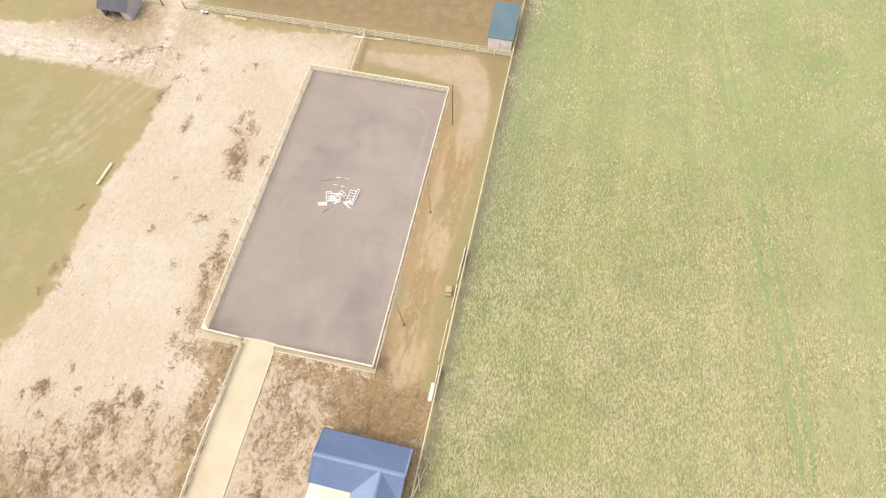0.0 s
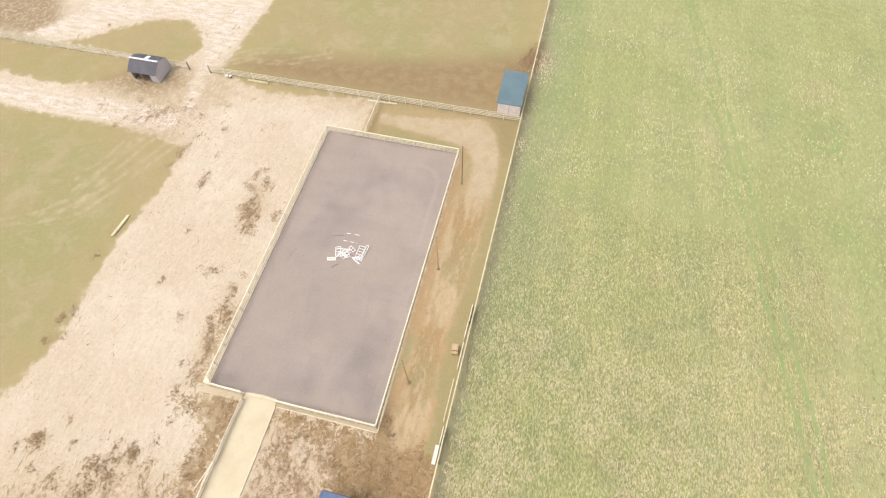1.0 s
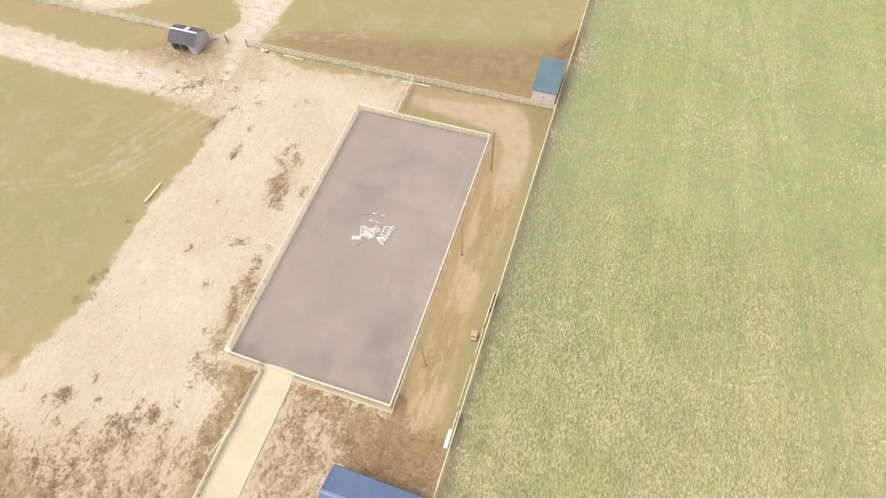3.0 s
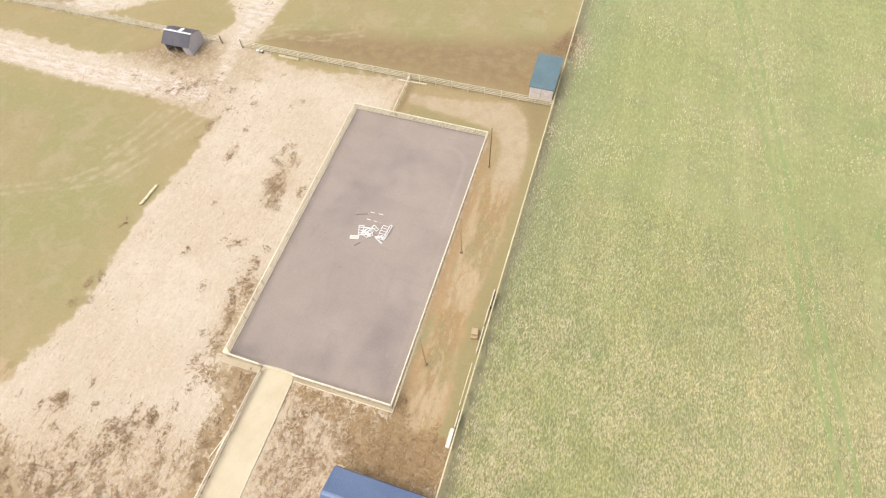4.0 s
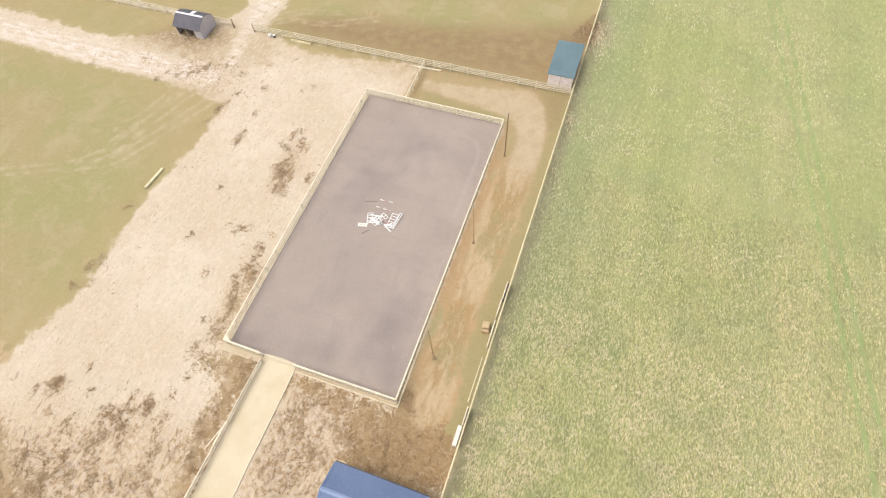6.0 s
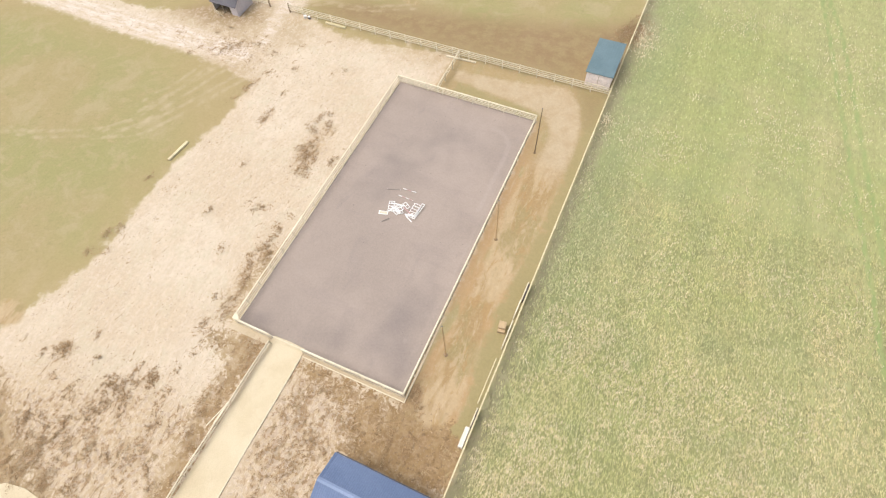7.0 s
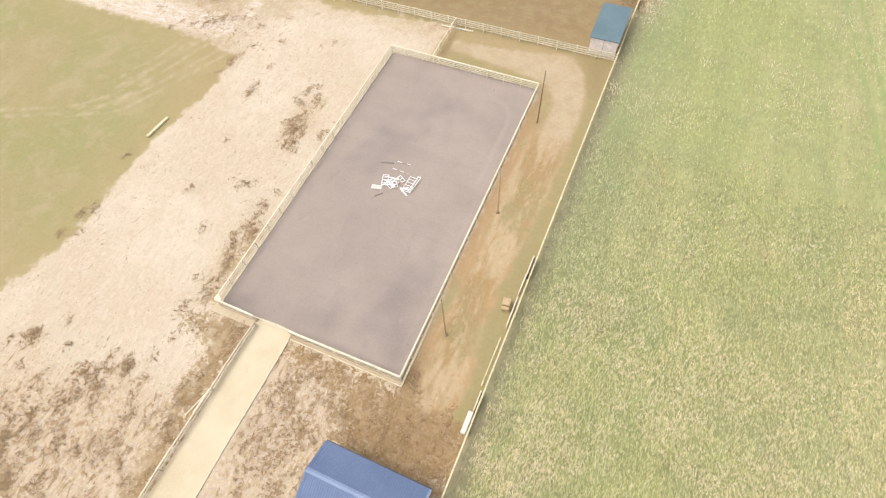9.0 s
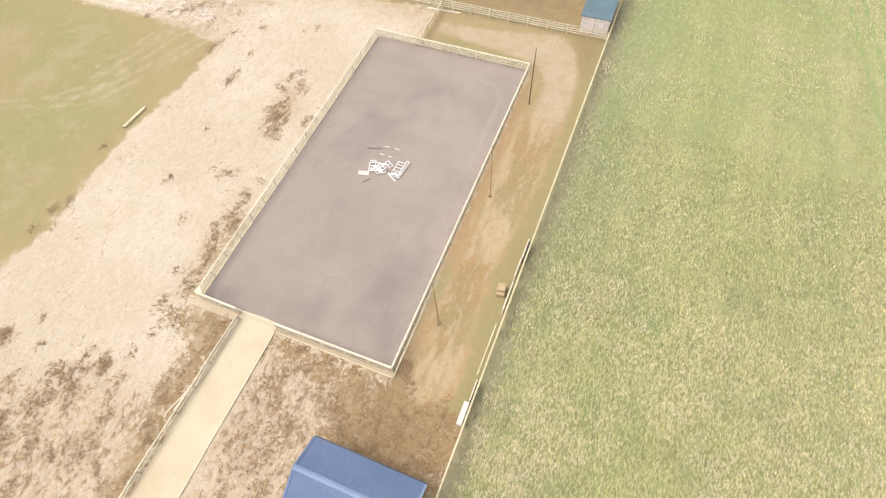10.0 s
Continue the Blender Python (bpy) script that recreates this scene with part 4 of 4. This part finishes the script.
# ---- grey metal field shelter ----
def field_shelter():
    root = thing("field_shelter", pose(-36.3, 44.6, 0), "grey sheet metal field shelter with open front and white ridge", "shelter")
    L, D = 4.9, 3.9
    prof = [(-0.25, 1.6), (0.75, 2.3), (1.75, 2.85), (2.9, 2.6), (3.9, 1.9)]
    top = None
    for (ya, za), (yb, zb) in zip(prof, prof[1:]):
        bm = bmesh.new()
        ribbed(bm, (-0.15, ya, za), (L + 0.1, ya, za), (L + 0.1, yb, zb), (-0.15, yb, zb), pitch=0.3, rib=0.012, thick=0.03)
        sheet = part("roof_sheet", bm, M_SHELTER, root)
        top = top or (sheet if zb > 2.8 else None)
    bm = bmesh.new()
    box(bm, -0.15, L + 0.1, 1.58, 1.9, 2.84, 2.91, 0.01)
    part("ridge_cap", bm, M_WHITE, top, "white ridge strip")
    bm = bmesh.new()
    slab(bm, [(2.35, 1.95, 2.87), (3.0, 1.95, 2.87), (3.0, 3.0, 2.62), (2.35, 3.0, 2.62)], 0.03)
    part("skylight", bm, M_WHITE, sheet, "white translucent roof panel")
    # gable end towards the arena: five-sided sheet
    for x in (0.0, L - 0.05):
        bm = bmesh.new()
        pts = [(0.05, -0.1), (0.05, 1.7)] + [(y, z - 0.05) for y, z in prof[1:]] + [(D - 0.05, -0.1)]
        lo = [bm.verts.new((x, y, z)) for y, z in pts]
        hi = [bm.verts.new((x + 0.05, y, z)) for y, z in pts]
        bm.faces.new(lo[::-1])
        bm.faces.new(hi)
        for i in range(len(pts)):
            j = (i + 1) % len(pts)
            bm.faces.new((lo[i], lo[j], hi[j], hi[i]))
        bmesh.ops.recalc_face_normals(bm, faces=bm.faces[:])
        part("end_wall", bm, M_SILVER, root, "silver-grey sheet end wall")
    bm = bmesh.new()
    box(bm, 0.06, L - 0.06, D - 0.1, D - 0.04, -0.1, 1.82)
    part("back_wall", bm, M_DARKWALL, root)
    bm = bmesh.new()
    box(bm, 3.6, L - 0.06, 0.03, 0.08, -0.1, 1.7)
    part("front_panel", bm, M_SILVER, root)
    for x in (0.1, 1.9, 3.5):
        bm = bmesh.new()
        box(bm, x, x + 0.09, 0.03, 0.12, -0.1, 1.72)
        part("front_post", bm, M_POST, root)
    # a rail gate leaning at the open front
    g = thing("rail_hurdle", pose(-35.4, 43.9, 0, 12, 0, -12), "weathered hurdle leaning by the shelter's open front", "hurdle")
    for z in (0.2, 0.55, 0.9):
        bm = bmesh.new()
        box(bm, 0, 1.7, -0.02, 0.02, z, z + 0.09)
        part("rail", bm, M_POST, g)
    for x in (0.0, 0.8, 1.6):
        bm = bmesh.new()
        box(bm, x, x + 0.08, 0.021, 0.06, 0.0, 1.05)
        part("upright", bm, M_POST, g)


field_shelter()


# ---- things in the arena ----
def striped_pole(x, y, ang, length, bands, label):
    root = thing("jump_pole", pose(x, y, 0.15, 0, 0, ang), label, "jump pole", "jump poles")
    n = len(bands)
    for i, mt in enumerate(bands):
        bm = bmesh.new()
        rod(bm, (length * i / n, 0, 0), (length * (i + 1) / n, 0, 0), 0.055, 0.055, 10)
        part("band", bm, mt, root, smooth=False)
    for e in (0.0, length):
        bm = bmesh.new()
        rod(bm, (e - 0.012, 0, 0), (e + 0.012, 0, 0), 0.057, 0.057, 10)
        part("end_cap", bm, M_WHITE, root)


striped_pole(8.75, 23.6, 2, 1.75, (M_WHITE, M_RED, M_WHITE), "red and white banded jump pole lying on the arena")
striped_pole(8.7, 22.45, -2, 1.95, (M_WHITE, M_RED, M_WHITE, M_RED), "faded red and white jump pole lying on the arena")
# this dull rod is added over a dark mark on the floor
striped_pole(6.9, 22.75, 18, 1.75, (M_DULL, M_DULL), "dull dark rod added over a dark mark on the arena")
striped_pole(8.45, 18.1, 50, 1.1, (M_DULL, M_DULL), "short dark pole lying on the arena")


def jump_frame(x, y, z, ang, w, h, rungs, tilt=0.0, label="white wooden jump stand lying flat", t=0.09, fill=None):
    root = thing("jump_stand", pose(x, y, z, tilt, 0, ang), label, "jump stand", "jump stands")
    for a, b, c, d in ((0, w, 0, t), (0, w, h - t, h), (0, t, t, h - t), (w - t, w, t, h - t)):
        bm = bmesh.new()
        box(bm, a, b, c, d, 0, 0.07, 0.008)
        part("frame_bar", bm, M_WHITE, root)
    for i in range(rungs):
        yy = h * (i + 1) / (rungs + 1)
        bm = bmesh.new()
        box(bm, t, w - t, yy - 0.04, yy + 0.04, 0.005, 0.06, 0.006)
        part("slat", bm, M_WHITE, root)
    if fill:
        bm = bmesh.new()
        box(bm, t, w - t, t, h - t, 0.01, 0.03)
        part("panel", bm, fill, root)
    return root


jump_frame(7.6, 19.0, 0.1, 14, 1.15, 0.5, 0, label="small white framed jump filler lying flat", fill=M_RAIL, t=0.1)
jump_frame(8.45, 19.8, 0.12, 18, 0.75, 1.5, 3)
jump_frame(9.15, 19.9, 0.2, -24, 0.7, 1.4, 3, 4)
jump_frame(9.8, 19.75, 0.14, 38, 0.8, 1.25, 2, 6)
jump_frame(10.95, 20.0, 0.13, -3, 1.0, 2.15, 4)
jump_frame(11.7, 19.95, 0.22, -8, 0.4, 2.4, 0, 3, label="narrow white jump upright lying on the pile")
jump_frame(10.6, 20.9, 0.2, 60, 0.5, 1.0, 1, label="small white jump foot lying on the pile")


def white_plank(x, y, z, ang, length, mat=None, label="white jump plank lying on the pile"):
    bm = bmesh.new()
    box(bm, 0, length, -0.08, 0.08, 0, 0.04, 0.006)
    single("jump_plank", bm, mat or M_WHITE, pose(x, y, z, 0, 0, ang), label, "plank", "jump planks")


for px_, py_, pz_, pa_, pl_ in ((10.9, 19.95, 0.3, -28, 1.2), (10.9, 19.9, 0.34, 40, 1.0), (10.7, 20.1, 0.3, 5, 1.1), (8.4, 20.95, 0.3, 8, 1.7), (8.7, 19.7, 0.32, 62, 1.3),
                               (9.4, 20.6, 0.36, -40, 1.1), (8.6, 20.5, 0.34, -18, 1.5), (9.0, 19.85, 0.33, 25, 1.2)):
    white_plank(px_, py_, pz_, pa_, pl_)
white_plank(10.2, 20.9, 0.34, -25, 1.3, M_RED, "faded red jump plank lying on the pile")


# ---- things along the boundary fence ----
def hurdle(y0, y1, x, lean, mat, label, dark=False):
    """A railed panel leaning on the fence."""
    root = thing("fence_panel", pose(x, y0, 0, 0, lean, 0), label, "panel", "panels leaning on the fence")
    w = y1 - y0
    for z in (0.1, 0.5, 0.95):
        bm = bmesh.new()
        box(bm, -0.03, 0.03, 0, w, z, z + 0.12, 0.008)
        part("rail", bm, mat, root)
    for y in (0.0, w / 2 - 0.05, w - 0.1):
        bm = bmesh.new()
        box(bm, 0.032, 0.08, y, y + 0.1, 0.0, 1.1, 0.008)
        part("upright", bm, mat, root)
    bm = bmesh.new()
    box(bm, -0.06, 0.06, 0, w, 1.1, 1.15, 0.008)
    part("top_board", bm, M_RAIL_W, root)
    # added dark block stands in for the shaded gap between panel and fence
    if dark:
        bm = bmesh.new()
        box(bm, 0.085, 0.25, 0.05, w - 0.05, 0.0, 0.98, 0.01)
        part("backing_sheet", bm, M_DARKWALL, root, "dark block standing in for shade behind the rails")


hurdle(14.6, 16.8, 27.5, 5, M_RAIL, "white railed panel against the boundary fence, gap behind filled dark", True)
hurdle(12.5, 14.5, 27.42, 6, M_RAIL, "white railed panel leaning against the boundary fence")
hurdle(8.8, 11.9, 27.5, 4, M_RAIL, "long pale railed panel leaning against the boundary fence")
hurdle(0.15, 2.0, 27.5, 5, M_RAIL, "pale grey railed panel against the boundary fence, gap behind filled dark", True)
bm = bmesh.new()
rod(bm, (27.42, 2.5, 0.75), (27.45, 7.5, 0.75), 0.06, 0.055, 10)
for yy in (3.0, 6.8):
    rod(bm, (27.435, yy, -0.05), (27.435, yy, 0.74), 0.05, 0.05, 8)
single("hitching_rail", bm, M_RAIL_Y, pose(0, 0, 0), "yellowed round hitching rail beside the boundary fence", "rail")


def loose_rail(a, b, r):
    bm = bmesh.new()
    rod(bm, a, b, r, r * 0.9, 8)
    single("loose_rail", bm, M_RAIL, pose(0, 0, 0), "loose weathered rail leaning on the boundary fence", "rail", "loose rails")


loose_rail((28.5, -8.6, 0.0), (27.95, -11.4, 1.42), 0.06)
loose_rail((28.4, -10.9, 0.0), (27.98, -9.3, 1.42), 0.05)


def trough():
    root = thing("water_trough", pose(27.42, -0.98, 0), "cream-white rectangular water trough against the boundary fence", "trough")
    L, W, Hh, t = 1.0, 0.22, 0.95, 0.05
    for a, b, c, d in ((-W, W, -L, -L + t), (-W, W, L - t, L), (-W, -W + t, -L + t, L - t), (W - t, W, -L + t, L - t)):
        bm = bmesh.new()
        box(bm, a, b, c, d, 0.2, Hh, 0.012)
        part("side", bm, M_CREAM, root)
    bm = bmesh.new()
    box(bm, -W + t, W - t, -L + t, L - t, 0.2, Hh - 0.03)
    part("lid", bm, M_CREAM, root, "cream lid")
    for x in (-0.14, 0.14):
        for y in (-0.85, 0.85):
            bm = bmesh.new()
            box(bm, x - 0.05, x + 0.05, y - 0.05, y + 0.05, -0.1, 0.2)
            part("leg", bm, M_POST, root)


trough()


def mounting_block():
    root = thing("mounting_block", pose(26.45, 10.4, 0, 0, 0, 8), "brown wooden stepped box standing by the fence", "mounting block")
    for i, (y0, y1, h) in enumerate(((0.0, 0.32, 0.42), (0.322, 1.1, 0.78))):
        bm = bmesh.new()
        box(bm, 0, 0.74, y0, y1, -0.1, h, 0.01)
        body = part("body", bm, M_BOX, root)
        bm = bmesh.new()
        box(bm, -0.02, 0.76, y0 - 0.01, y1 - 0.005, h + 0.001, h + 0.035, 0.008)
        part("tread", bm, M_BOX, body)


mounting_block()

for gx_ in (-28.05, -24.15):
    bm = bmesh.new()
    rod(bm, (gx_, FENCE_N, -0.4), (gx_ + 0.03, FENCE_N, 1.5), 0.13, 0.11, 10)
    rod(bm, (gx_ + 0.03, FENCE_N, 1.5), (gx_ + 0.03, FENCE_N, 1.56), 0.11, 0.05, 10)
    single("gate_post", bm, M_GATEPOST, pose(0, 0, 0), "brown round gate post at the paddock gateway", "post", "gate posts")

# ---- loose timber and rubble ----
def timber(x, y, ang, length, width, h, mat, label):
    root = thing("timber_stack", pose(x, y, 0, 0, 0, ang), label, "timber")
    n = 3
    for i in range(n):
        bm = bmesh.new()
        w = width / n
        off = random.uniform(-0.06, 0.06)
        box(bm, -length / 2 + off, length / 2 + off, -width / 2 + i * w, -width / 2 + (i + 1) * w - 0.015, -0.05, h + random.uniform(-0.02, 0.02), 0.01)
        part("plank", bm, mat, root)


timber(-22.35, 17.75, 84, 3.55, 0.42, 0.18, M_RAIL_Y, "pale planks lying together on the paddock grass")
timber(-15.35, 48.25, 0, 3.6, 0.35, 0.25, M_RAIL_Y, "pale planks lying along the paddock fence")
timber(6.1, 48.3, 3, 4.6, 0.3, 0.12, M_RAIL, "pale rails lying beside the paddock fence")


def feed_tub(x, y, r, mat, label):
    root = thing("feed_tub", pose(x, y, 0), label, "tub")
    bm = bmesh.new()
    rod(bm, (0, 0, -0.05), (0, 0, 0.35), r * 0.85, r, 14)
    part("body", bm, mat, root)
    bm = bmesh.new()
    rod(bm, (0, 0, 0.351), (0, 0, 0.38), r * 1.05, r * 1.05, 14)
    part("rim", bm, M_WHITE, root)


feed_tub(-21.0, 48.25, 0.26, M_WHITE, "white plastic feed tub beside the paddock gateway")
feed_tub(-20.3, 48.3, 0.22, M_GREYSHEET, "grey feed tub beside the paddock gateway")


# ---- grass, weeds and clods ----
def keep_out(x, y):
    return (-0.3 < x < 20.8 and -0.3 < y < 40.6) or (4.2 < x < 8.9 and y < 0.3) or (17 < x < 27.2 and y < -6.9) or (24 < x < 27.8 and 49.8 < y < 56.6)


def blades(name, seed, spots, count, length, width, mat, label, lie=(0.8, 1.0), rise=0.6, comb=None):
    """Many small bent blades in one mesh; spots gives the place of each clump."""
    rng = np.random.default_rng(seed)
    xy = spots(rng)
    n = len(xy)
    ang = rng.uniform(0, 2 * np.pi, (n, count))
    if comb:
        ang = np.radians(comb[0]) + np.pi * rng.integers(0, 2, (n, count)) + rng.normal(0, np.radians(comb[1]), (n, count))
    le = rng.uniform(*length, (n, count))
    out = rng.uniform(*lie, (n, count)) * le
    up = np.sqrt(np.maximum(le ** 2 - out ** 2, 0.0004)) * rise + 0.02
    wd = rng.uniform(*width, (n, count)) * 2
    bx, by = xy[:, :1] + np.zeros((n, count)), xy[:, 1:] + np.zeros((n, count))
    c, s = np.cos(ang), np.sin(ang)
    root = np.stack([xy[:, 0], xy[:, 1], np.full(n, 0.0)], -1)[:, None, :]
    v1 = np.stack([bx + s * wd, by - c * wd, np.full_like(bx, -0.01)], -1)
    v2 = np.stack([bx + c * out, by + s * out, up], -1)
    vs = np.concatenate([root, v1, v2], 1).reshape(-1, 3)
    first = np.arange(n)[:, None] * (2 * count + 1)
    j = np.arange(count)[None, :]
    fs = np.stack([first + 0 * j, first + 1 + j, first + 1 + count + j], -1).reshape(-1, 3)
    me = bpy.data.meshes.new(name)
    me.from_pydata(vs.tolist(), [], fs.tolist())
    me.materials.append(mat)
    return tagged(new(name, me), label, "grass", kind="stuff")


def meadow(rng):
    xy = np.stack([rng.uniform(28.0, 96, 105000), rng.uniform(-16, 108, 105000)], 1)
    near = np.stack([rng.uniform(28.0, 70, 48000), rng.uniform(-16, 36, 48000)], 1)
    xy = np.concatenate([xy, near])
    gone = np.abs(np.hypot(xy[:, 0] - 72.6, (xy[:, 1] - 55.4) * 0.85) - 2.0) < 0.3
    for off in (-0.9, 0.9):
        gone |= line_distance(xy[:, 0], xy[:, 1], [(50, 95), (55.2 + off, 74), (59.6 + off, 48), (62.3 + off, 33), (64.2 + off, 21), (66.5 + off, 8), (69, -14)]) < 0.2
    reach = np.clip(1.2 - np.hypot((xy[:, 0] - 42) / 50, (xy[:, 1] - 2) / 46), 0.08, 1.0)
    gone |= rng.uniform(0, 1, len(xy)) > reach
    gone |= xy[:, 0] - 28.2 < rng.uniform(0, 1.2, len(xy))
    return xy[~gone]


def weeds(rng):
    cl = []
    for x, y, rx, ry, n in ((-7, -16, 5.2, 4.2, 1100), (-5.5, -8.6, 0.9, 0.5, 130), (-8, -11.4, 1.2, 0.8, 150), (-15.8, -9.7, 0.7, 0.5, 110), (-13, -18.5, 3, 1.5, 400),
                            (-9.4, -20.8, 3, 0.6, 300), (13, -7, 3, 5, 900), (-2.6, 5, 0.8, 4.2, 350), (-6.9, 29.4, 0.6, 1.0, 110), (-5.8, 24.7, 0.8, 1.3, 200),
                            (-5.2, 21.8, 0.7, 0.8, 130), (-2.0, 24.2, 0.4, 0.8, 40), (-14.6, 27.6, 0.6, 0.8, 60), (-6.7, 14.3, 0.5, 0.4, 60), (3.2, -9, 0.8, 6, 300),
                            (22, -3.5, 3, 2, 300), (-28, 38, 5, 2, 260), (28.3, 64, 0.7, 2.0, 420), (27.0, 61.5, 0.8, 1.8, 480), (-1.8, 4, 0.9, 3.5, 160),
                            # the clump at (21.3, 1.3) is added on the darker corner patch
                            (2.6, -6, 1.0, 4, 160), (-12, 12, 5, 12, 160), (-20.7, 31, 0.4, 1.2, 90), (21.3, 1.3, 0.25, 0.6, 120), (-22, 10, 0.8, 9, 120)):
        m = max(6, n // 16)
        cx, cy = rng.normal(x, rx, m), rng.normal(y, ry, m)
        pick = rng.integers(0, m, n)
        cl.append(np.stack([cx[pick] + rng.normal(0, 0.3, n), cy[pick] + rng.normal(0, 0.42, n)], 1))
    xy = np.concatenate(cl)
    return np.array([p for p in xy if not keep_out(*p)])


def tussocks(rng):
    xy = np.stack([28.2 + np.abs(rng.normal(0, 1.0, 2600)), rng.uniform(-14, 90, 2600)], 1)
    return xy


blades("meadow_grass", 3, meadow, 4, (0.15, 0.38), (0.018, 0.036), M_BLADE, "mixed green and straw-coloured meadow grass", (0.75, 1.0), 0.7, (98, 22))
def straw_spots(rng):
    out = []
    while len(out) < 20000:
        x, y = 28.6 + 58 * rng.uniform(0, 1) ** 1.3, -14 + 90 * rng.uniform(0, 1) ** 1.9
        if y > 16 and rng.uniform(0, 1) > (0.25 if x < 36 else 0.5):
            continue
        if noise.noise((x * 0.13, y * 0.13, 5.0)) + 0.5 * noise.noise((x * 0.5, y * 0.5, 9.0)) + rng.uniform(-0.15, 0.25) > 0.16:
            out.append((x, y))
    pale = np.concatenate([rng.normal((30.2, 61.5), (0.9, 2.2), (260, 2)), rng.normal((28.9, 44.2), (0.35, 0.9), (60, 2))])
    return np.concatenate([np.array(out), pale])


blades("straw_tufts", 6, straw_spots, 3, (0.16, 0.38), (0.024, 0.046), M_STRAW, "pale straw tufts scattered through the meadow grass", (0.5, 0.95), 0.8, (98, 24))
blades("dead_weeds", 4, weeds, 6, (0.12, 0.34), (0.012, 0.028), M_WEED, "brown dead weed tufts on the bare ground")
blades("rough_fence_grass", 5, tussocks, 4, (0.12, 0.32), (0.015, 0.03), M_ROUGH, "rough dry grass along the boundary fence", (0.4, 1.0))


def clods():
    rng = np.random.default_rng(8)
    vs, fs = [], []
    base = np.array([(1, 0, 0), (0, 1, 0), (-1, 0, 0), (0, -1, 0), (0, 0, 0.8), (0, 0, -0.6)])
    tri = np.array([(0, 1, 4), (1, 2, 4), (2, 3, 4), (3, 0, 4), (1, 0, 5), (2, 1, 5), (3, 2, 5), (0, 3, 5)])
    for cx, cy, rx, ry, n in ((-7, -12, 7, 8, 260), (13, -7, 3.5, 5, 260), (-28, 37.8, 5, 2, 260), (-45, 37.2, 14, 1.2, 120), (22.5, -3.5, 3, 2.5, 220), (-10, 12, 5, 14, 120)):
        for _ in range(n):
            x, y = rng.normal(cx, rx), rng.normal(cy, ry)
            if keep_out(x, y):
                continue
            r = rng.uniform(0.03, 0.09)
            v = base * r * rng.uniform(0.6, 1.2, (6, 1)) + (x, y, -0.04)
            fs.extend((tri + len(vs)).tolist())
            vs.extend(v.tolist())
    me = bpy.data.meshes.new("earth_clods")
    me.from_pydata(vs, [], fs)
    me.materials.append(M_EARTH)
    tagged(new("earth_clods", me), "loose clods of dry earth on the churned ground", "earth", kind="stuff")


clods()
